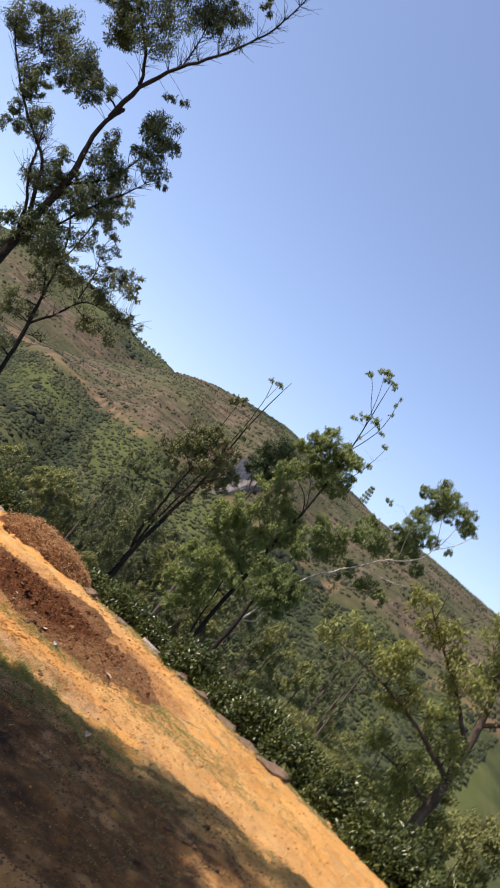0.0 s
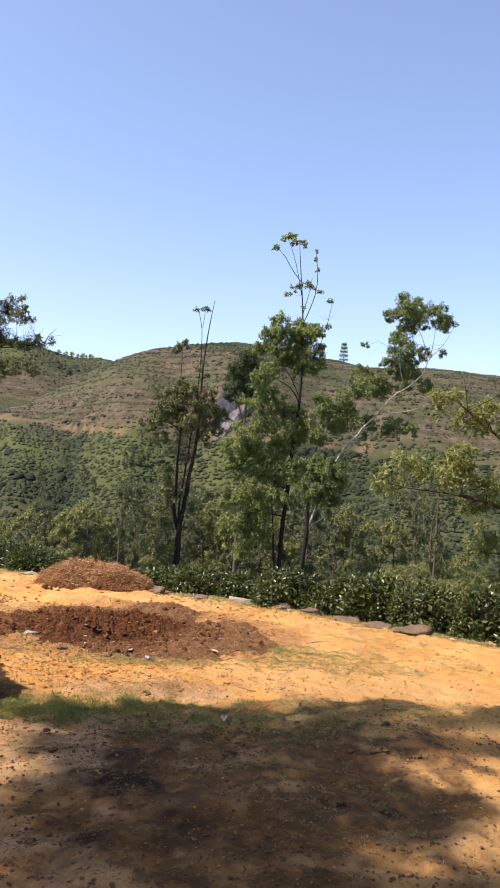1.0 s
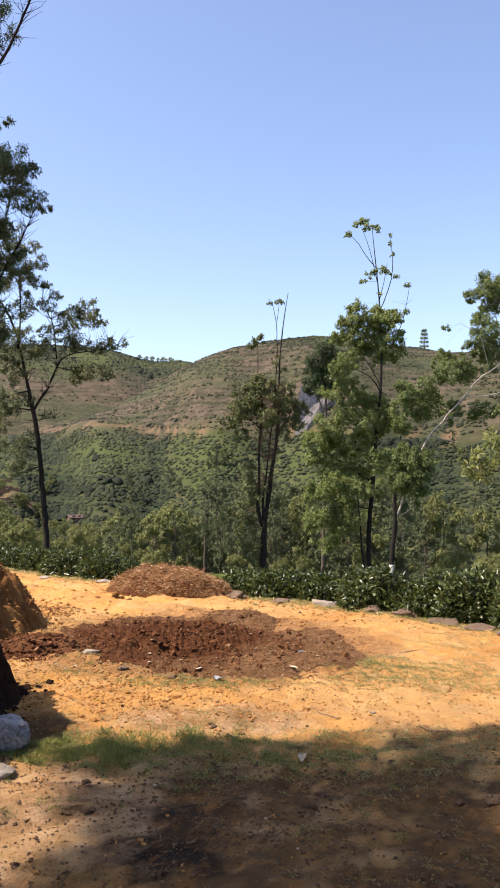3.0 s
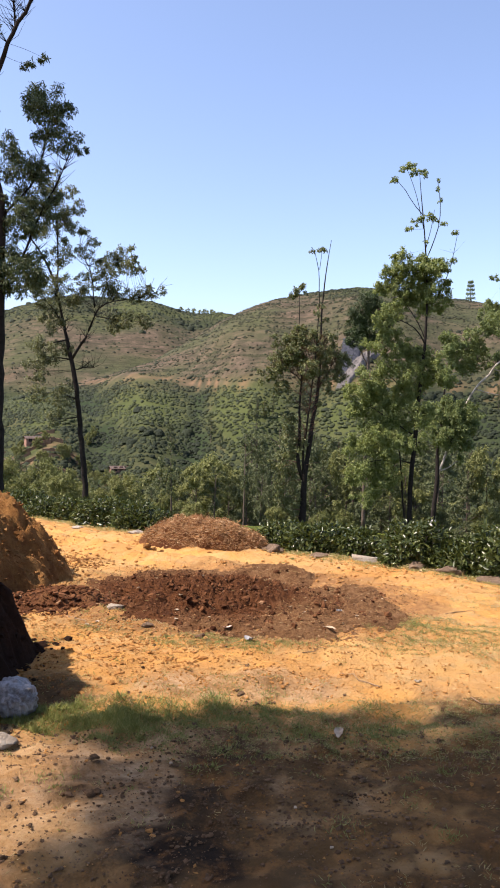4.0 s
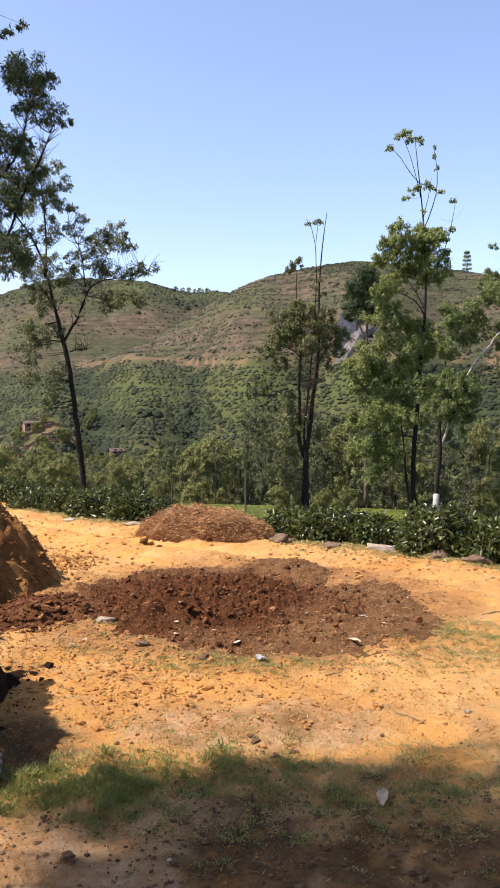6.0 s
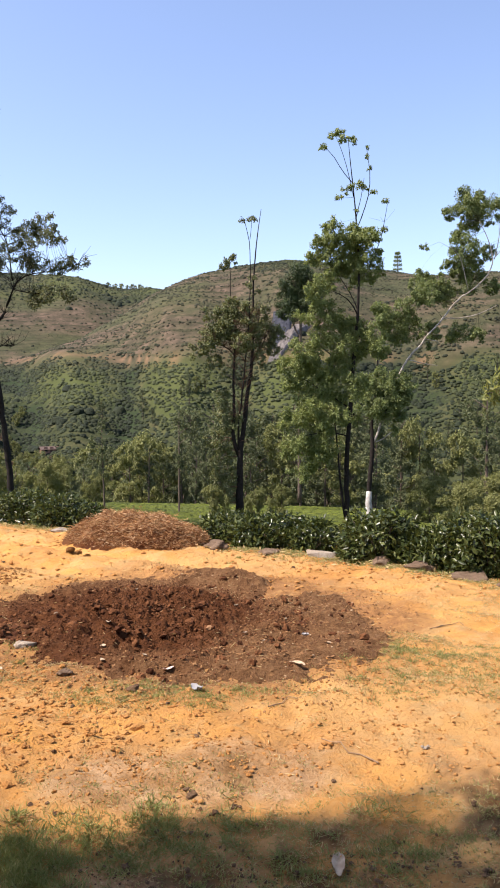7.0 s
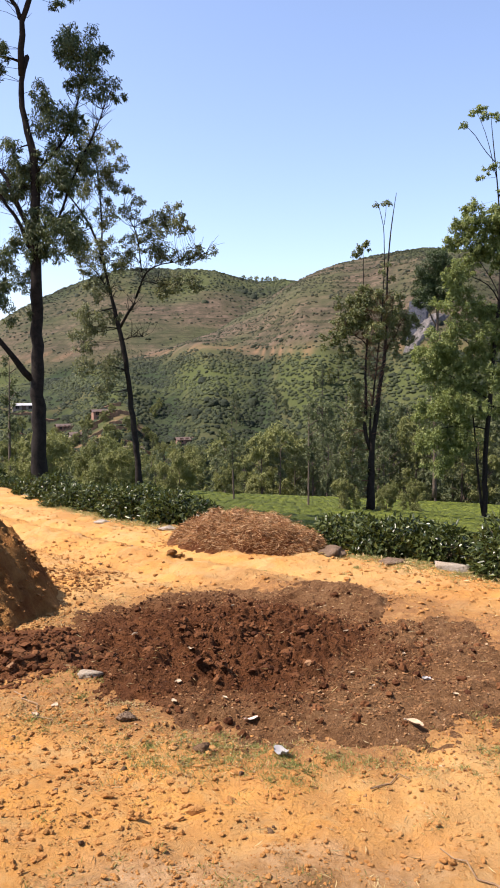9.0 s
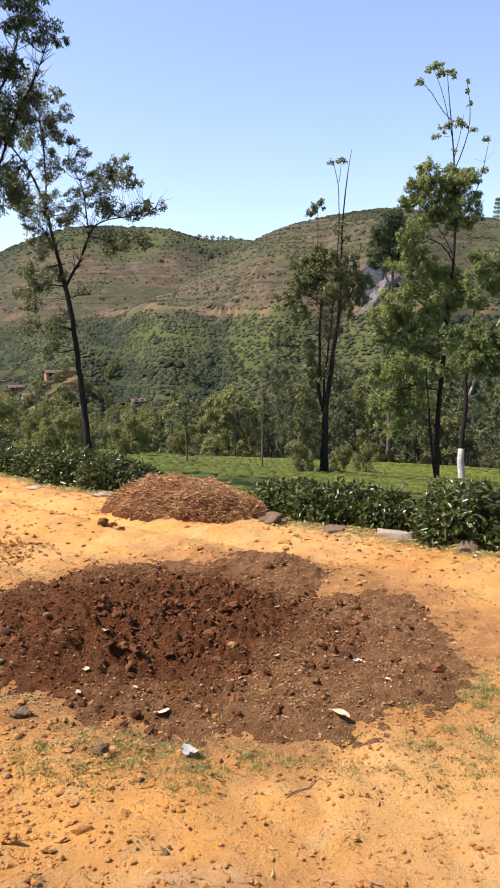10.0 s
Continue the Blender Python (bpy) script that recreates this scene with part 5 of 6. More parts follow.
def house(az, d, wide, deep, tall, wall, label, roof=None, roof_rise=0.6, sink=0.9):
    roof = roof or RUST
    wide, deep, tall = wide * 0.62, deep * 0.7, tall * 0.68
    d = on_slope(az, d)
    x, y = polar(az, d)
    h = thing("hill_house", (x, y, float(zg(x, y)) - sink), label, "house", "houses on the slope")
    h.rotation_euler = (0, 0, -math.radians(az) + 0.2)
    b = Buf()
    t = 0.2
    # front wall in strips round its door and windows, then the other three
    door, wins = (-0.1 * wide, 0.08 * wide), [(-0.38 * wide, -0.22 * wide), (0.2 * wide, 0.36 * wide)]
    cuts = sorted([*wins, door])
    left = -wide / 2
    for a, c in cuts + [(wide / 2, wide / 2)]:
        box(b, left, a, -deep / 2, -deep / 2 + t, -1.5, tall)
        left = c
    for a, c in wins:
        box(b, a, c, -deep / 2, -deep / 2 + t, -1.5, 0.9)
        box(b, a, c, -deep / 2, -deep / 2 + t, 2.0, tall)
    box(b, *door, -deep / 2, -deep / 2 + t, 2.1, tall)
    box(b, -wide / 2, wide / 2, deep / 2 - t, deep / 2, -1.5, tall)
    box(b, -wide / 2, -wide / 2 + t, -deep / 2 + t, deep / 2 - t, -1.5, tall)
    box(b, wide / 2 - t, wide / 2, -deep / 2 + t, deep / 2 - t, -1.5, tall)
    part("wall", b, wall, h, "", False)
    for a, c in wins:
        p = Buf()
        box(p, a, c, -deep / 2 + 0.06, -deep / 2 + 0.1, 0.9, 2.0)
        w = part("window", p, PANE, h, "", False)
        f = Buf()
        for q in ((a - 0.06, a + 0.05, 0.85, 2.05), (c - 0.05, c + 0.06, 0.85, 2.05), (a + 0.05, c - 0.05, 0.85, 0.95), (a + 0.05, c - 0.05, 1.95, 2.05), ((a + c) / 2 - 0.03, (a + c) / 2 + 0.03, 0.95, 1.95)):
            box(f, q[0], q[1], -deep / 2 - 0.03, -deep / 2 + 0.05, q[2], q[3])
        part("window_frame", f, DOORWOOD, w, "", False)
    p = Buf()
    box(p, *door, -deep / 2 + 0.05, -deep / 2 + 0.1, -0.2, 2.1)
    part("door", p, DOORWOOD, h, "", False)
    p = Buf()
    o = 0.4
    n = 24
    xs = np.linspace(-wide / 2 - o, wide / 2 + o, n)
    wave = 0.03 * (np.arange(n) % 2)
    front = np.stack([xs, np.full(n, -deep / 2 - o), tall - 0.1 + wave], -1)
    top = np.stack([xs, np.zeros(n), tall + roof_rise + wave], -1)
    rear = np.stack([xs, np.full(n, deep / 2 + o), tall - 0.1 + wave], -1)
    low = [q - np.array([0, 0, 0.06]) for q in (front, top, rear)]
    p.add(np.concatenate([front, top, rear]), grid_faces(3, n))
    p.add(np.concatenate(low), grid_faces(3, n)[:, ::-1])
    part("roof", p, roof, h, "", False)
    return h


house(-18.6, -1.0, 11, 6, 3.0, PLASTER, "low house with a pale metal roof on the slope", SHEET)
house(-15.9, -1.5, 7, 5, 2.8, PINKWALL, "small reddish house with a sheet roof on a terrace")
house(-13.3, -1.65, 9, 5, 2.8, PINKWALL, "pink-walled house with a sheet roof on a terrace")
house(-14.9, -2.6, 8, 5, 2.7, PLASTER, "small plastered house among terraced walls")
house(-11.2, -3.9, 7, 5, 2.7, PLASTER, "grey plastered house half hidden by trees")
house(-7.5, -3.4, 8, 4.5, 2.3, PINKWALL, "long low pink house half hidden by trees")


def terrace_wall(az0, az1, d, tall, seed):
    b = Buf()
    r = np.random.default_rng(seed)
    az = np.linspace(az0, az1, 18)
    d = on_slope(0.5 * (az0 + az1), d)
    x, y = d * np.sin(np.radians(az)), 9 + d * np.cos(np.radians(az))
    base = zg(x, y)
    rows = []
    for dy, dz in ((-0.6, -1.5), (-0.5, tall), (0.0, tall), (0.4, -1.5)):
        rows.append(np.stack([x, y + dy, base + dz + (dz > 0) * r.uniform(-0.2, 0.2, len(x))], -1))
    b.add(np.concatenate(rows), grid_faces(4, len(x)))
    tagged(part("terrace_wall", b, EARTHWALL, None, "", False), "low reddish earth retaining wall on the slope", "wall", "terrace walls")


for k, (a0, a1, d, tall) in enumerate(((-18, -15.2, -1.9, 0.8), (-15.6, -12.6, -2.3, 0.7), (-19.5, -16.2, -1.3, 0.8), (-14.6, -11.5, -3.1, 0.7), (-19, -16.4, -2.8, 0.7), (-16.4, -13.6, -2.7, 0.7), (-12.8, -10.4, -2.5, 0.6),
                                       (-14.2, -12.0, -1.25, 0.8), (-13.0, -11.4, -1.7, 1.0), (-12.4, -9.8, -3.5, 0.6), (-17.6, -15.4, -3.5, 0.6), (-13.4, -12.2, -2.0, 0.9), (-10.2, -7.4, -4.0, 0.6))):
    terrace_wall(a0, a1, d, tall, 400 + k)


# ---- heaps of soil on the terrace ----
def soil_heap(name, at, half_long, half_wide, tall, turn, mat, seed, label, category, steep=2.2, cell=0.035, clods=None, n_clods=160, square=2.0, taper=0.0):
    """A tipped heap: a rough dome whose foot goes under the ground, with clods lying on it."""
    r = np.random.default_rng(seed)
    h = thing(name, (at[0], at[1], 0), label, category)
    nu, nv = int(2.3 * half_long / cell), int(2.3 * half_wide / cell)
    u, v = np.meshgrid(np.linspace(-1.15, 1.15, nu), np.linspace(-1.15, 1.15, nv))
    c, s = math.cos(turn), math.sin(turn)

    def top(u, v):
        lx, ly = u * half_long, v * half_wide
        bumps = 0.16 * fbm(lx * 2.1, ly * 2.1, seed + 2, 3) + 0.12 * fbm(lx * 6, ly * 6, seed + 3, 3) + 0.085 * fbm(lx * 15, ly * 15, seed + 4, 3)
        k = 1 + 0.13 * fbm(u * 2.6 + seed, v * 2.6, seed, 4)
        k = k * (1 + taper * v * v)
        shape = (1 - np.clip(np.abs(u) * k, 0, 1.4) ** steep) * np.clip(1 - np.clip(np.abs(v) * k, 0, 1.4) ** square, -1, 1)
        shape = np.where(np.abs(u) * k > 1, -np.abs(shape), shape)
        return tall * shape + bumps * tall ** 0.5 * np.clip(shape + 0.35, 0, 1) - 0.03

    lx, ly = u * half_long, v * half_wide
    wx, wy = at[0] + c * lx - s * ly, at[1] + s * lx + c * ly
    z = zg(wx, wy) + np.maximum(top(u, v), -0.3)
    b = Buf()
    b.add(np.stack([wx - at[0], wy - at[1], z], -1).reshape(-1, 3), grid_faces(nv, nu))
    part("heap_body", b, mat, h)
    b = Buf()
    uu, vv = r.uniform(-1.12, 1.12, n_clods), r.uniform(-1.12, 1.12, n_clods)
    x, y = c * uu * half_long - s * vv * half_wide, s * uu * half_long + c * vv * half_wide
    k = 0.005 + 0.026 * r.uniform(0, 1, n_clods) ** 6
    strew(b, np.stack([x, y, zg(at[0] + x, at[1] + y) + np.maximum(top(uu, vv), 0) + 0.2 * k], -1), k, r, GRIT if n_clods > 5000 else CRUMBS)
    tagged(part("crumb_cover", b, clods or mat, h, "", False), kind="stuff")
    return h


soil_heap("soil_mound", (-3.17, 15.45), 1.58, 1.7, 1.05, -0.05, MOUND, 501, "tipped mound of orange-brown soil beside the track", "soil mound", 3.2, 0.028, MOUND_CRUMB, 16000, 1.6, 0.4)
soil_heap("soil_bank", (-2.78, 11.76), 1.56, 1.3, 1.82, -0.05, SHADED_BANK, 502, "steep dark soil bank, its near face's shade deepened in the colour", "soil mound", 3.0, 0.028, None, 3000, 5.0, 0.05)


soil_heap("debris_heap", (-1.5, 14.45), 0.6, 0.45, 0.12, 0.5, HEAP, 503, "low heap of dark brown crumbs and roots at the mound's foot", "debris heap", 2.0, 0.02, MANURE_CRUMB, 3600, 2.0)


# ---- spread manure ----
def manure_patch():
    cx, cy = 0.2, 14.95
    r = np.random.default_rng(511)
    nu, nv = 330, 380
    gx, gy = np.meshgrid(np.linspace(-1.9, 1.9, nu), np.linspace(-2.15, 2.15, nv))

    def top(x, y):
        ang = np.arctan2(y / 1.6, x / 1.4)
        rim = 1.03 - 0.36 * np.exp(-(((ang - 0.66) / 0.2) ** 2)) + 0.1 * np.exp(-(((ang - 2.79) / 0.3) ** 2)) - 0.07 * np.exp(-(((ang + 2.28) / 0.4) ** 2)) + 0.08 * np.exp(-(((ang + 0.95) / 0.35) ** 2))
        rim = rim + 0.05 * fbm(np.cos(ang) * 3 + 5, np.sin(ang) * 3, 512, 3)
        rad = np.hypot(x / 1.4, y / 1.6) / rim
        inside = smooth(1.14, 0.82, rad + 0.13 * fbm(x * 3.5, y * 3.5, 516, 4) + 0.08 * fbm(x * 12, y * 12, 517, 3))
        deep = smooth(1.0, 0.45, np.hypot((x + 0.25) / 1.1, (y + 0.2) / 1.2))
        churn = 0.035 * fbm(x * 2.4, y * 2.4, 513, 3) + (0.04 + 0.03 * deep) * np.abs(fbm(x * 6.5, y * 6.5, 514, 2)) + (0.025 + 0.03 * deep) * fbm(x * 12, y * 12, 515, 2) + (0.035 + 0.075 * deep) * np.abs(fbm(x * 17, y * 17, 518, 3))
        return inside * (0.016 + 0.62 * churn) - 0.03 * (1 - inside), rad

    def pale_part(x, y):
        return smooth(0.5, 1.1, np.hypot((x + 0.45) / 1.25, (y + 0.1) / 1.55) + 0.35 * fbm(x * 2.6, y * 2.6, 519, 4))

    t, rad = top(gx, gy)
    z = zg(cx + gx, cy + gy) + t
    p = thing("manure_patch", (cx, cy, 0), "round patch of dark brown churned manure spread on the clay", "manure")
    b = Buf()
    b.add(np.stack([gx, gy, z], -1).reshape(-1, 3), grid_faces(nv, nu))
    me = b.mesh("patch_body", MANURE)
    thin = pale_part(gx, gy)
    me.attributes.new("thin", "FLOAT", "POINT").data.foreach_set("value", thin.ravel())
    part("patch_body", me, MANURE, p)
    # crumbs: dark and lumpy in the middle, paler and trodden at the rim, straying over the clay
    dark, pale = Buf(), Buf()
    n = 90000
    x, y = r.uniform(-2.1, 2.1, n), r.uniform(-2.4, 2.4, n)
    h, rad = top(x, y)
    keep = rad < 1.0 + 0.16 * np.abs(r.normal(size=n)) * r.choice([-1, 1], n)
    x, y, h, rad = x[keep], y[keep], h[keep], rad[keep]
    n = len(x)
    s = 0.0026 + 0.0075 * r.uniform(0, 1, n) ** 5
    core = r.uniform(size=n) > pale_part(x, y)
    at = np.stack([x, y, zg(cx + x, cy + y) + np.maximum(h, 0) + 0.3 * s], -1)
    strew(dark, at[core], s[core] * 1.25, r, GRIT, 1.0)
    strew(pale, at[~core], s[~core] * 1.1, r, GRIT)
    n = 1300
    x, y = r.normal(size=n) * 0.72 - 0.15, r.normal(size=n) * 0.75 - 0.15
    h, rad = top(x, y)
    keep = (rad < 0.98) & (fbm(x * 3, y * 3, 520, 3) > -0.12)
    x, y, h = x[keep], y[keep], h[keep]
    s = 0.008 + 0.02 * r.uniform(0, 1, len(x)) ** 4
    strew(dark, np.stack([x, y, zg(cx + x, cy + y) + np.maximum(h, 0) + 0.25 * s], -1), s, r, CLODS, 0.95)
    tagged(part("crumb_cover", dark, MANURE_CRUMB, p, "", False), kind="stuff")
    tagged(part("trodden_cover", pale, RIM_CRUMB, p, "paler trodden crumbs at the rim", False), kind="stuff")
    return top, cx, cy


MANURE_TOP, MX, MY = manure_patch()


def surface(x, y):
    h, rad = MANURE_TOP(np.array(x - MX), np.array(y - MY))
    return float(zg(x, y)) + (max(float(h), 0.0) if abs(x - MX) < 1.85 and abs(y - MY) < 2.1 else 0.0)


# ---- heap of dry cuttings by the hedge ----
def straw_heap():
    cx, cy, L, W, H = -0.29, 18.77, 0.88, 0.55, 0.33
    r = np.random.default_rng(521)
    h = thing("cuttings_heap", (cx, cy, 0), "heap of rusty dry cuttings and roots beside the tea hedge", "heap")
    turn = -0.32
    c, s = math.cos(turn), math.sin(turn)

    def top(u, v):
        rad = np.hypot(u, v) * (1 + 0.16 * fbm(u * 2 + 3, v * 2, 522, 3))
        peak = 0.86 + 0.12 * np.exp(-(((u + 0.45) / 0.3) ** 2)) + 0.1 * np.exp(-(((u - 0.4) / 0.25) ** 2))
        return H * peak * (1 - np.clip(rad, 0, 1.3) ** 3.2) + 0.09 * fbm(u * 5, v * 4, 523, 4)

    nu, nv = 90, 60
    u, v = np.meshgrid(np.linspace(-1.12, 1.12, nu), np.linspace(-1.12, 1.12, nv))
    x, y = c * u * L - s * v * W, s * u * L + c * v * W
    b = Buf()
    b.add(np.stack([x, y, zg(cx + x, cy + y) + np.maximum(top(u, v), -0.2)], -1).reshape(-1, 3), grid_faces(nv, nu))
    part("heap_core", b, HEAP, h)
    b = Buf()
    n = 42000
    a, k = r.uniform(0, 6.28, n), np.sqrt(r.uniform(0, 1.02, n))
    uu, vv = k * np.cos(a), k * np.sin(a)
    x, y = c * uu * L - s * vv * W, s * uu * L + c * vv * W
    z = zg(cx + x, cy + y) + np.maximum(top(uu, vv), 0) + 0.03 * np.abs(r.normal(size=n)) - 0.008
    way = np.stack([r.normal(size=n), r.normal(size=n), r.normal(size=n) * 0.35 - 0.15], -1)
    leaves(b, np.stack([x, y, z], -1), way, 0.06, 0.0021, r, 0.3)
    tagged(part("straw_cover", b, STRAW, h), kind="stuff")


straw_heap()


# ---- tea hedge along the edge of the terrace ----
def tea_bush(at, rad, tall, seed, label):
    r = np.random.default_rng(seed)
    t = thing("tea_bush", at, label, "tea bush", "tea hedge")
    for q in range(5):
        b = Buf()
        a = r.uniform(0, 6.28)
        o = np.array([math.cos(a), math.sin(a), 0]) * rad * r.uniform(0.3, 0.8)
        tube(b, np.array([[0, 0, -0.1], o * 0.35 + [0, 0, tall * 0.35], o + [0, 0, tall * 0.8]]), [0.018, 0.012, 0.005], 5)
        part("stem", b, TEA_WOOD, t)
    n = int(3600 * rad * rad / 0.25)
    d = unit(r.normal(size=(n, 3)))
    d[:, 2] = np.abs(d[:, 2]) * 0.95 - 0.12
    shell = r.uniform(0.55, 1.05, n) ** 0.6
    wob = 1 + 0.26 * fbm(d[:, 0] * 2.3 + seed, d[:, 1] * 2.3 + d[:, 2], seed, 3)
    box_like = 1 / np.maximum(np.abs(d[:, 2]) ** 3 + np.hypot(d[:, 0], d[:, 1]) ** 3, 0.2) ** (1 / 3)
    at_l = d * (shell * wob * box_like)[:, None] * np.array([rad, rad, tall])
    at_l[:, 2] = np.clip(at_l[:, 2], 0.02, None)
    way = d * np.array([0.8, 0.8, 0.3]) + r.normal(size=(n, 3)) * 0.6 + np.array([0, 0, 0.1])
    b = Buf()
    leaves(b, at_l, way, 0.082, 0.038, r, 0.22, unit(d + np.array([0, 0, 0.6])) + r.normal(size=(n, 3)) * 0.45)
    tagged(part("foliage", b, TEA_LEAF, t), kind="stuff")


def plant_hedge():
    r = np.random.default_rng(531)
    k = 0
    xs = [x for x in np.arange(-7.6, -1.3, 0.62)] + [x for x in np.arange(0.85, 6.4, 0.5)]
    for x in xs:
        for row in (0, 1):
            off = 0.6 + 0.72 * row + r.uniform(-0.08, 0.08)
            xx = x + r.uniform(-0.08, 0.08) + 0.42 * row
            y = float(edge_y(np.array(xx))) + off
            rad = r.uniform(0.36, 0.56)
            tall = (r.uniform(0.32, 0.48) if 0 < xx < 2.2 else r.uniform(0.32, 0.52)) + 0.03 * row + 0.1 * float(smooth(2.4, 3.6, xx)) - 0.13 * float(smooth(-2.6, -4.0, xx))
            z = float(zg(xx, y))
            tea_bush((xx, y, z), rad, tall, 540 + k, "glossy dark green tea bush in the hedge at the edge")
            k += 1


plant_hedge()


# ---- stones, litter, clods and grass ----
def stone(x, y, size, mat, label, seed, sink=0.3, name="stone", group="stones on the ground"):
    r = np.random.default_rng(seed)
    s = thing(name, (x, y, surface(x, y)), label, "stone", group)
    b = Buf()
    lump(b, np.array([0, 0, size[2] * (1 - sink)]), size, r, ICO3, 0.5)
    s2 = part("stone_body", b, mat, s)
    return s


def lone_stone(name, x, y, size, mat, label, seed, sink=0.3, group="loose stones", shape=ICO2):
    r = np.random.default_rng(seed)
    b = Buf()
    if name == "clod":
        for _ in range(4):
            lump(b, r.normal(size=3) * np.array(size) * 0.55, np.array(size) * r.uniform(0.45, 0.9), r, shape, 0.9, 0, 5)
    else:
        lump(b, np.zeros(3), size, r, shape, 0.55, 0, 4)
    ob = part(name, b, mat)
    lift = -min(v.co.z for v in ob.data.vertices)
    ob.matrix_basis = Matrix.Translation((x, y, surface(x, y) + lift * (1 - sink)))
    return tagged(ob, label, "stone", group)


for k, (x, y, sx, sy, sz, mat, text) in enumerate((
        (1.72, 17.45, 0.24, 0.13, 0.1, PALEROCK, "long pale flat-topped rock at the foot of the hedge"),
        (0.66, 18.3, 0.2, 0.14, 0.1, ROCK, "brown rounded rock at the foot of the hedge"),
        (1.2, 17.85, 0.18, 0.12, 0.07, ROCK, "half-buried brown rock at the foot of the hedge"),
        (2.25, 16.95, 0.15, 0.11, 0.07, ROCK, "half-buried brown rock at the foot of the hedge"),
        (2.6, 16.6, 0.18, 0.12, 0.08, ROCK, "brown rock at the foot of the hedge"),
        (2.95, 16.2, 0.2, 0.13, 0.1, ROCK, "tilted brown rock at the foot of the hedge"),
        (3.5, 15.35, 0.24, 0.16, 0.11, ROCK, "broad brown rock at the foot of the hedge"),
        (3.2, 15.75, 0.17, 0.12, 0.08, ROCK, "brown rock at the foot of the hedge"),
        (-2.35, 20.55, 0.13, 0.09, 0.05, PALEROCK, "small pale rock at the foot of the hedge"),
        (-1.35, 19.75, 0.12, 0.08, 0.05, PALEROCK, "small pale rock at the foot of the hedge"),
        (-0.97, 11.12, 0.075, 0.065, 0.055, PALEROCK, "grey-brown rock beside the white sack"),
        (-1.2, 10.75, 0.12, 0.1, 0.07, DARKSTONE, "dark rock beside the grass"),
        (-0.55, 13.5, 0.05, 0.04, 0.03, ROCK, "grey-brown stone at the rim of the manure"),
        (-0.15, 13.15, 0.045, 0.04, 0.032, DARKSTONE, "round dark stone near the manure"),
        (-0.86, 14.05, 0.08, 0.05, 0.04, PALEROCK, "flat grey stone at the foot of the mound"))):
    lone_stone("rock", x, y, (sx * 0.92, sy * 0.92, sz * 0.66), mat, text, 600 + k, 0.5, "rocks by the hedge" if y > 15 else "rocks on the ground", ICO3)

for k, (x, y, s, mat) in enumerate((
        (0.36, 13.09, 0.045, CLAY), (-0.33, 12.59, 0.05, CLAY), (0.16, 12.55, 0.035, DARKSTONE), (0.73, 12.38, 0.05, CLAY), (0.11, 11.92, 0.06, DARKSTONE),
        (0.28, 11.86, 0.05, DARKSTONE), (0.2, 11.8, 0.035, DARKSTONE), (-0.52, 10.95, 0.05, DARKSTONE), (-0.48, 10.62, 0.055, DARKSTONE), (-0.58, 10.66, 0.05, DARKSTONE),
        (-0.36, 12.64, 0.03, CLAY), (1.18, 12.32, 0.04, PALEROCK), (1.64, 11.29, 0.06, DARKSTONE), (1.17, 11.74, 0.04, DARKSTONE), (1.24, 11.56, 0.04, DARKSTONE),
        (-0.95, 17.75, 0.14, MOUND), (-0.8, 17.65, 0.09, MOUND), (-0.88, 17.92, 0.08, MOUND), (1.4, 10.75, 0.09, DARKSTONE), (1.6, 10.7, 0.07, DARKSTONE), (1.25, 10.8, 0.06, DARKSTONE),
        (0.95, 10.0, 0.09, DARKSTONE), (1.12, 9.9, 0.07, DARKSTONE), (-0.7, 10.2, 0.04, DARKSTONE), (-0.15, 10.1, 0.04, DARKSTONE), (0.05, 10.45, 0.045, DARKSTONE),
        (0.6, 10.9, 0.05, DARKSTONE), (0.75, 11.15, 0.05, DARKSTONE), (0.3, 11.25, 0.035, DARKSTONE), (1.05, 11.3, 0.05, DARKSTONE), (-0.12, 11.45, 0.045, DARKSTONE),
        (1.55, 9.5, 0.05, DARKSTONE), (0.45, 9.5, 0.06, DARKSTONE), (-0.5, 9.6, 0.05, DARKSTONE))):
    lone_stone("clod", x, y, (s * 0.42, s * 0.36, s * 0.24), mat, "dry orange clod of clay" if mat is CLAY else "dark clod lying on the trodden ground" if mat is not PALEROCK else "small pale stone on the clay", 640 + k, 0.4, "clods on the ground")


def sack():
    r = np.random.default_rng(701)
    v, f = icosphere(5)
    w = v * (1 + 0.16 * fbm(v[:, 0] * 2 + 3, v[:, 1] * 2 + v[:, 2], 702, 3) + 0.22 * np.abs(fbm(v[:, 0] * 5, v[:, 2] * 5 + v[:, 1] * 3, 703, 3)))[:, None]
    w = w * np.array([0.12, 0.11, 0.095])
    w[:, 2] = np.maximum(w[:, 2], -0.085)
    b = Buf()
    b.add(w, f)
    ob = part("sack", b, SACK)
    ob.matrix_basis = Matrix.Translation((-1.03, 11.58, surface(-1.03, 11.58) + 0.075))
    tagged(ob, "crumpled dirty white sack in the shade of the bank", "sack")


sack()


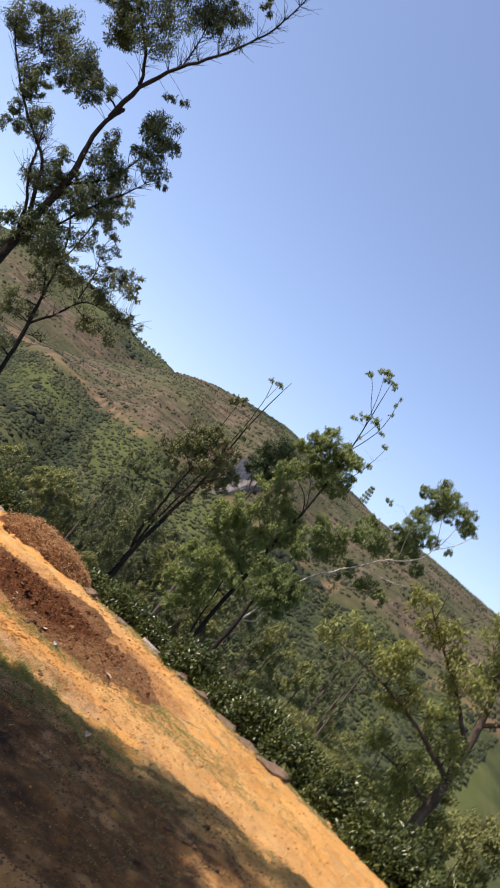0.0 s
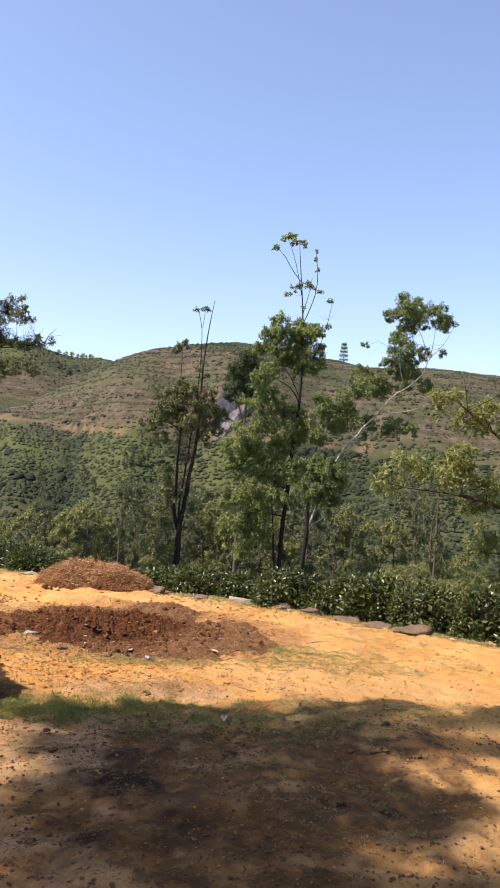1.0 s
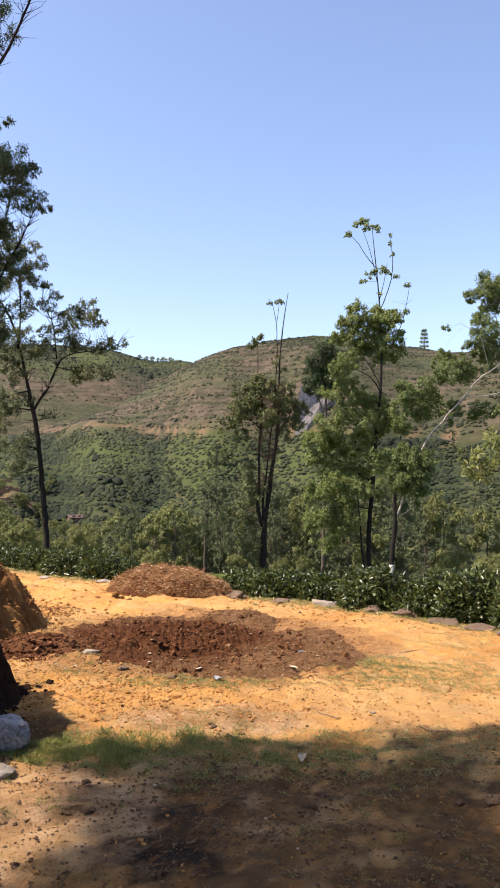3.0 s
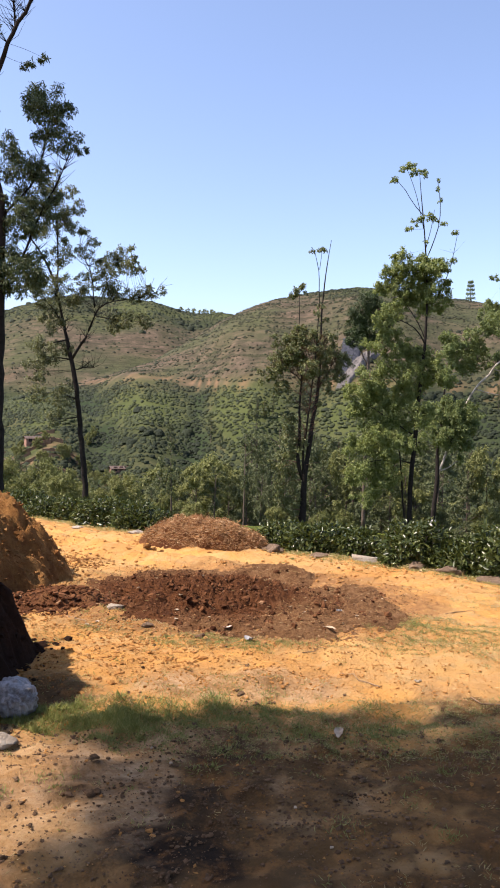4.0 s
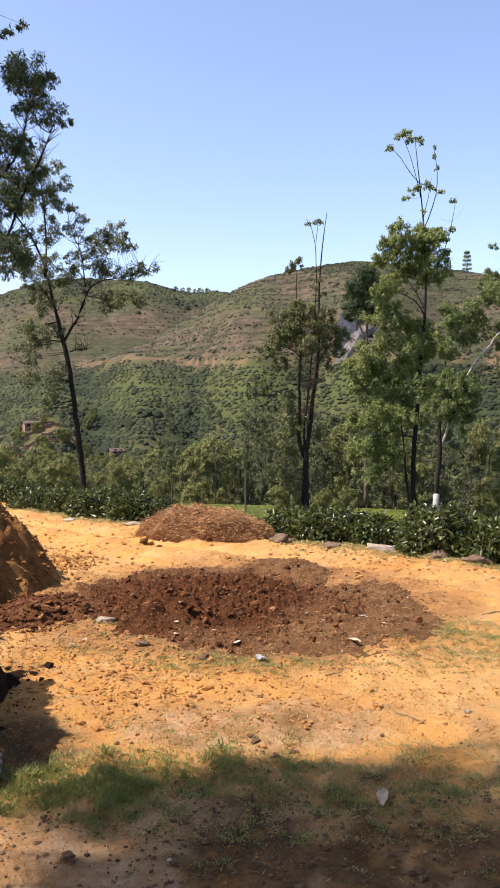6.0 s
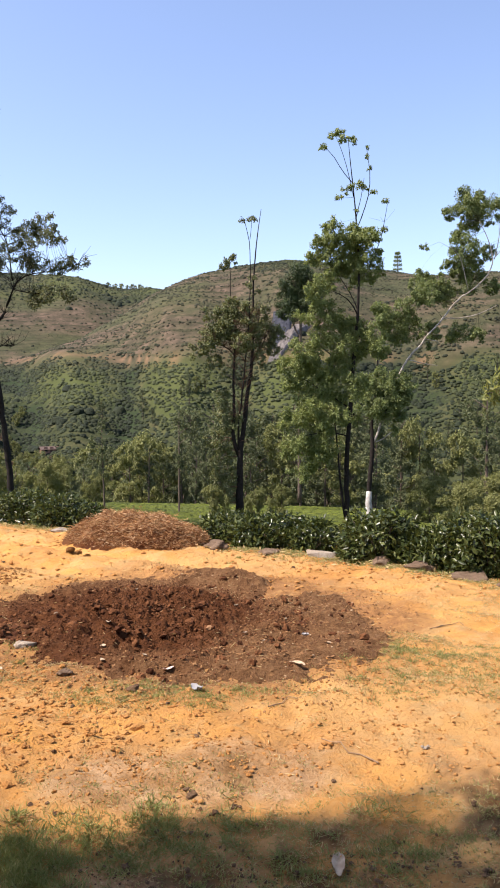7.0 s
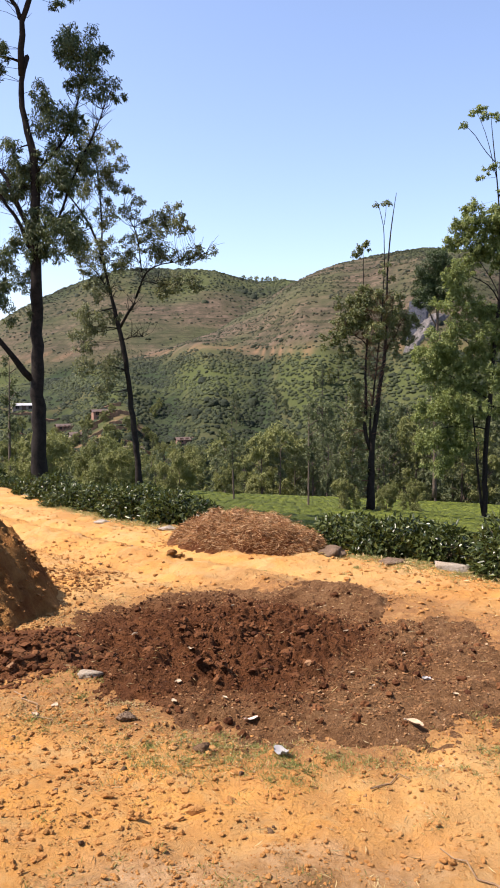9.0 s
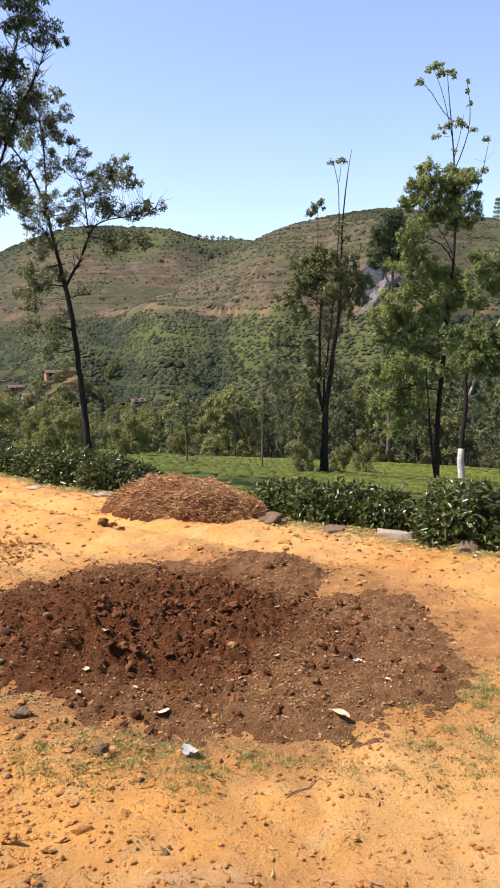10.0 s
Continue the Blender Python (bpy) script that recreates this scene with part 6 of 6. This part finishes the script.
def scrap(x, y, long, wide, mat, label, seed, name="paper_scrap"):
    """A curled piece of litter with a little thickness."""
    r = np.random.default_rng(seed)
    n = 7
    u, v = np.meshgrid(np.linspace(-1, 1, n), np.linspace(-1, 1, n))
    edge = 1 + 0.32 * fbm(u * 1.6 + seed, v * 1.6, seed, 3)
    edge = edge * (1 - 0.45 * np.abs(u * v))
    a = r.uniform(0, 6.28)
    lx, ly = u * long / 2 * edge, v * wide / 2 * edge
    z = 0.25 * wide * (u * u * r.uniform(-0.2, 1) + v * v * r.uniform(0, 1)) + 0.12 * wide * fbm(u * 1.5 + seed, v * 1.5, seed + 1, 2)
    x0, y0 = math.cos(a) * lx - math.sin(a) * ly, math.sin(a) * lx + math.cos(a) * ly
    b = Buf()
    z = z - z.min() + 0.004
    b.add(np.stack([x0, y0, z], -1).reshape(-1, 3), grid_faces(n, n))
    b.add(np.stack([x0, y0, z - 0.003], -1).reshape(-1, 3), grid_faces(n, n)[:, ::-1])
    ob = part(name, b, mat)
    ob.matrix_basis = Matrix.Translation((x, y, surface(x, y) + 0.006))
    tagged(ob, label, "litter", "scraps of litter")


for k, (x, y, l, w, mat) in enumerate((
        (0.58, 11.42, 0.2, 0.07, PAPER), (0.8, 13.49, 0.17, 0.06, PAPER), (-0.36, 14.46, 0.05, 0.045, PAPER), (-0.36, 13.94, 0.07, 0.06, PAPER), (0.59, 15.11, 0.06, 0.03, PAPER),
        (0.04, 13.55, 0.1, 0.045, PINKPAPER), (-0.35, 13.72, 0.07, 0.04, PAPER), (0.19, 13.17, 0.11, 0.1, PLASTIC), (0.95, 14.1, 0.08, 0.06, PLASTIC), (-0.2, 15.6, 0.06, 0.03, PAPER),
        (-0.95, 13.7, 0.08, 0.05, PAPER), (-1.0, 13.55, 0.06, 0.04, PAPER), (-0.75, 14.75, 0.08, 0.03, PAPER), (0.55, 14.1, 0.05, 0.03, PAPER), (0.9, 14.6, 0.045, 0.03, PAPER),
        (1.05, 13.8, 0.05, 0.03, PAPER), (0.15, 14.3, 0.05, 0.02, PAPER), (-0.1, 13.75, 0.06, 0.025, PAPER), (0.65, 13.9, 0.05, 0.02, PAPER), (1.1, 15.0, 0.05, 0.03, PAPER),
        (0.3, 10.6, 0.03, 0.02, PAPER), (-0.2, 10.95, 0.03, 0.025, PAPER), (-0.3, 11.15, 0.035, 0.02, PAPER), (0.4, 10.3, 0.025, 0.02, PAPER))):
    scrap(x, y, l * 0.75, w * 0.65, mat, "torn faded pink scrap on the manure" if mat is PINKPAPER else "crumpled clear plastic film on the ground" if mat is PLASTIC else "small dirty white scrap of paper on the ground", 720 + k,
          "plastic_scrap" if mat is PLASTIC else "paper_scrap")


def loose_gravel():
    r = np.random.default_rng(751)
    b, dk = Buf(), Buf()
    n = 62000
    x, y = r.uniform(-2.4, 4.6, n), r.uniform(7.4, 19.2, n)
    dens = 0.24 + 0.65 * fbm(x * 0.9, y * 0.9, 752, 3) + 0.6 * ((x < -0.1) & (y > 12.1) & (y < 14.4)) - 0.2 * ((x > 1.5) & (y > 12))
    keep = (y < edge_y(x) - 0.1) & (MANURE_TOP(x - MX, y - MY)[1] > 1.05) & (r.uniform(size=n) < dens)
    x, y = x[keep], y[keep]
    n = len(x)
    s = 0.0035 + np.where((x > 0.2) & (y < 15), 0.012, 0.024) * r.uniform(0, 1, n) ** 8
    s = np.where((x < -0.15) & (y > 12.2) & (y < 14.3), np.minimum(s * 1.1, 0.016), s)
    keep = (y > 11.5) | (r.uniform(size=n) < 0.22)
    x, y, s, n = x[keep], y[keep], np.where(y[keep] > 11.5, s[keep], np.minimum(s[keep], 0.009)), int(keep.sum())
    # dark pebbles made the majority over the shaded strip, adding to its darkness
    dark = (r.uniform(size=n) < np.where(y < 11.5, 0.96, 0.03))
    at = np.stack([x, y, zg(x, y) + 0.2 * s], -1)
    crumbs(b, at[~dark], s[~dark], r)
    crumbs(dk, at[dark], s[dark], r)
    # fine crumbs where the ground is trodden
    n = 64000
    x, y = r.uniform(-1.3, 2.3, n), r.uniform(8.4, 13.6, n)
    keep = r.uniform(size=n) < 0.45 + 0.8 * fbm(x * 1.7, y * 1.7, 753, 3)
    x, y = x[keep], y[keep]
    n = len(x)
    s = 0.0025 + 0.009 * r.uniform(0, 1, n) ** 7
    at = np.stack([x, y, zg(x, y) + 0.2 * s], -1)
    dark = r.uniform(size=n) < smooth(12.2, 11.2, y) * 0.96
    crumbs(b, at[~dark], s[~dark], r)
    crumbs(dk, at[dark], s[dark], r)
    n = 26000
    x, y = r.uniform(-4.5, 3.2, n), r.uniform(15.2, 22.5, n)
    keep = (y < edge_y(x) - 0.05) & (MANURE_TOP(x - MX, y - MY)[1] > 0.95) & (r.uniform(size=n) < 0.4 + 0.9 * fbm(x * 1.3, y * 1.3, 754, 3))
    x, y = x[keep], y[keep]
    s = 0.004 + 0.015 * r.uniform(0, 1, len(x)) ** 6
    crumbs(b, np.stack([x, y, zg(x, y) + 0.2 * s], -1), s, r)
    # crumbly clay at the foot of the mound, and grit on the trodden ground beside the bank
    n = 9000
    x, y = r.uniform(-1.9, 0.3, n), r.uniform(12.1, 14.6, n)
    keep = (r.uniform(size=n) < smooth(0.3, -0.5, x) * (0.55 + 0.9 * fbm(x * 2.2, y * 2.2, 755, 3))) & (MANURE_TOP(x - MX, y - MY)[1] > 1.05)
    x, y = x[keep], y[keep]
    s = 0.003 + 0.011 * r.uniform(0, 1, len(x)) ** 4
    strew(b, np.stack([x, y, zg(x, y) + 0.15 * s], -1), s, r, CRUMBS, 0.9)
    n = 16000
    x, y = r.uniform(-1.7, 0.7, n), r.uniform(9.0, 11.5, n)
    keep = r.uniform(size=n) < 0.5 + 0.8 * fbm(x * 2.0, y * 2.0, 756, 3)
    x, y = x[keep], y[keep]
    s = 0.003 + 0.008 * r.uniform(0, 1, len(x)) ** 5
    at, dark = np.stack([x, y, zg(x, y) + 0.2 * s], -1), r.uniform(size=len(x)) < 0.85
    strew(b, at[~dark], s[~dark], r, GRIT)
    strew(dk, at[dark], s[dark], r, GRIT)
    tagged(part("clay_gravel", b, CLAY, None, "", False), "loose crumbs and pebbles of orange clay", "gravel", kind="stuff")
    tagged(part("dark_gravel", dk, DARKSTONE, None, "", False), "loose dark pebbles and charcoal on the trodden soil", "gravel", kind="stuff")


loose_gravel()


def grass_patches():
    r = np.random.default_rng(761)
    g, dry = Buf(), Buf()
    spots = [(-0.6, 11.5, 0.34, 0.16, 2900, 0.85), (0.0, 11.6, 0.5, 0.2, 1500, 0.75), (0.75, 11.4, 0.5, 0.26, 1200, 0.6), (-0.2, 12.0, 0.7, 0.25, 1100, 0.45), (0.05, 13.12, 0.45, 0.14, 1100, 0.65),
             (-0.25, 13.2, 0.2, 0.12, 160, 0.6), (0.22, 12.95, 0.1, 0.1, 160, 0.8), (1.45, 13.65, 0.35, 0.22, 1300, 0.6), (2.0, 13.3, 0.6, 0.4, 900, 0.4), (0.9, 13.15, 0.5, 0.15, 700, 0.5)]
    spots += [(-0.85, 14.0, 0.12, 0.12, 220, 0.8), (-1.0, 13.45, 0.12, 0.1, 120, 0.7), (1.0, 17.6, 0.5, 0.18, 300, 0.6), (2.1, 16.7, 0.6, 0.2, 350, 0.6), (3.1, 15.7, 0.6, 0.2, 300, 0.5),
             (-0.9, 16.0, 0.4, 0.25, 200, 0.4), (-0.6, 12.5, 0.4, 0.3, 200, 0.4), (0.3, 10.9, 0.9, 0.5, 300, 0.6), (-0.9, 10.9, 0.3, 0.3, 260, 0.7), (1.6, 12.1, 0.8, 0.4, 350, 0.2)]
    for cx, cy, sx, sy, n, green in spots:
        for _ in range(int(n / 16)):
            tx, ty = cx + r.normal() * sx * 0.75, cy + r.normal() * sy * 0.75
            m = int(r.uniform(16, 56) * (1.5 if green > 0.5 else 0.8))
            wide = r.uniform(0.012, 0.05)
            x, y = tx + r.normal(size=m) * wide, ty + r.normal(size=m) * wide
            at = np.stack([x, y, zg(x, y) - 0.004], -1)
            up = np.stack([r.normal(size=m) * 0.8, r.normal(size=m) * 0.8, np.abs(r.normal(size=m)) * 0.8 + 0.1], -1)
            k = r.uniform(size=m) < green + 0.15
            up[~k, 2] *= 0.3
            tall = r.uniform(0.014, 0.034) * (1.45 if n > 1400 else 1.0)
            for buf, sel in ((g, k), (dry, ~k)):
                if sel.any() and (buf is g or cy > 11.3):
                    leaves(buf, at[sel], up[sel], tall, 0.0026, r, 0.3)
    # thin growth between: stubble in drifts, and bleached stalks lying about
    n = 60000
    x, y = r.uniform(-1.6, 3.4, n), r.uniform(8.6, 17.4, n)
    drift = fbm(x * 0.8 + 4, y * 0.8, 762, 4) + 0.25 * fbm(x * 4, y * 4, 763, 2)
    lush = np.exp(-((y - 13.0) / 0.35) ** 2) + np.exp(-(((y - 13.6) / 0.7) ** 2 + ((x - 1.9) / 0.7) ** 2)) + 0.9 * np.exp(-((y - 11.6) / 0.5) ** 2) + 0.5 * np.exp(-((y - 9.9) / 0.9) ** 2)
    keep = (r.uniform(size=n) < smooth(-0.1, 0.5, drift + 0.45 * lush - 0.22)) & (MANURE_TOP(x - MX, y - MY)[1] > 0.97) & (y < edge_y(x) - 0.25) & ((y > 11.1) | (r.uniform(size=n) < 0.12))
    x, y, lush = x[keep], y[keep], lush[keep]
    for buf, sel, tall in ((g, r.uniform(size=len(x)) < 0.14 + 0.5 * lush, 0.028), (dry, r.uniform(size=len(x)) < 0.6, 0.034)):
        k = 7
        px, py = np.repeat(x[sel], k) + r.normal(size=sel.sum() * k) * 0.016, np.repeat(y[sel], k) + r.normal(size=sel.sum() * k) * 0.016
        up = np.stack([r.normal(size=len(px)), r.normal(size=len(px)), np.abs(r.normal(size=len(px))) * (0.8 if buf is g else 0.3) + 0.08], -1)
        leaves(buf, np.stack([px, py, zg(px, py) - 0.002], -1), up, tall * 0.7, 0.0024, r, 0.3)
    n = 2600
    x, y = r.uniform(-1.6, 3.0, n), r.uniform(8.8, 17.0, n)
    keep = (y < edge_y(x) - 0.2) & (y > 11.7) & (r.uniform(size=n) < 0.55 + 0.8 * fbm(x * 0.9, y * 0.9, 764, 3))
    x, y = x[keep], y[keep]
    high = np.maximum(MANURE_TOP(x - MX, y - MY)[0], 0) * (np.abs(x - MX) < 1.85) * (np.abs(y - MY) < 2.1)
    flat = np.stack([r.normal(size=len(x)), r.normal(size=len(x)), r.normal(size=len(x)) * 0.08 + 0.03], -1)
    leaves(dry, np.stack([x, y, zg(x, y) + high + 0.01], -1), flat, 0.045, 0.0032, r, 0.3)
    n = 5200
    x = np.concatenate([r.uniform(-3.8, -1.2, n // 3), r.uniform(0.5, 4.2, n - n // 3)])
    y = edge_y(x) - 0.02 - 0.2 * np.abs(r.normal(size=n)) * (0.6 + 0.8 * vnoise(x * 2.5, x * 0, 765))
    for buf, sel, lift in ((g, r.uniform(size=n) < 0.55, 0.7), (dry, r.uniform(size=n) < 0.8, 0.25)):
        px, py = np.repeat(x[sel], 3) + r.normal(size=3 * sel.sum()) * 0.02, np.repeat(y[sel], 3) + r.normal(size=3 * sel.sum()) * 0.02
        up = np.stack([r.normal(size=len(px)), r.normal(size=len(px)), np.abs(r.normal(size=len(px))) * lift + 0.1], -1)
        leaves(buf, np.stack([px, py, zg(px, py)], -1), up, 0.04, 0.0045, r, 0.3)
    n = 420
    x = r.uniform(-3.0, 4.0, n)
    y = edge_y(x) - 0.05 - 0.22 * np.abs(r.normal(size=n))
    flat = np.stack([r.normal(size=n), r.normal(size=n), r.normal(size=n) * 0.15 + 0.1], -1)
    leaves(dry, np.stack([x, y, zg(x, y) + 0.012], -1), flat, 0.06, 0.024, r, 0.2, np.array([[0, 0, 1.0]]) + r.normal(size=(n, 3)) * 0.25)
    tagged(part("grass_tufts", g, GRASS), "thin patches of short green grass on the clay", "grass", kind="stuff")
    tagged(part("dry_grass", dry, DRYGRASS), "bleached dry grass blades lying on the clay", "grass", kind="stuff")


grass_patches()


def dry_twig(x, y, long, turn, seed):
    r = np.random.default_rng(seed)
    n = 7
    s = np.linspace(0, long, n)
    px = x + np.cos(turn) * s + r.normal(size=n) * 0.02
    py = y + np.sin(turn) * s + r.normal(size=n) * 0.02
    b = Buf()
    pz = np.array([surface(a, c) for a, c in zip(px, py)]) + 0.008
    tube(b, np.stack([px - x, py - y, pz - pz[0]], -1), np.linspace(0.0045, 0.002, n), 5)
    ob = part("dry_twig", b, DRY_WOOD)
    ob.matrix_basis = Matrix.Translation((x, y, float(pz[0])))
    tagged(ob, "thin dry twig lying on the clay", "twig", "dry twigs")


for k, (x, y, l, a) in enumerate(((1.35, 11.95, 0.6, -0.5), (1.7, 11.6, 0.4, 0.3), (-1.2, 13.9, 0.35, -1.0), (-1.05, 13.6, 0.25, -0.7), (0.5, 12.9, 0.2, 0.4), (1.9, 14.4, 0.3, 0.2), (0.1, 15.0, 0.2, -0.4), (0.9, 12.2, 0.3, 2.0))):
    dry_twig(x, y, l, a, 780 + k)
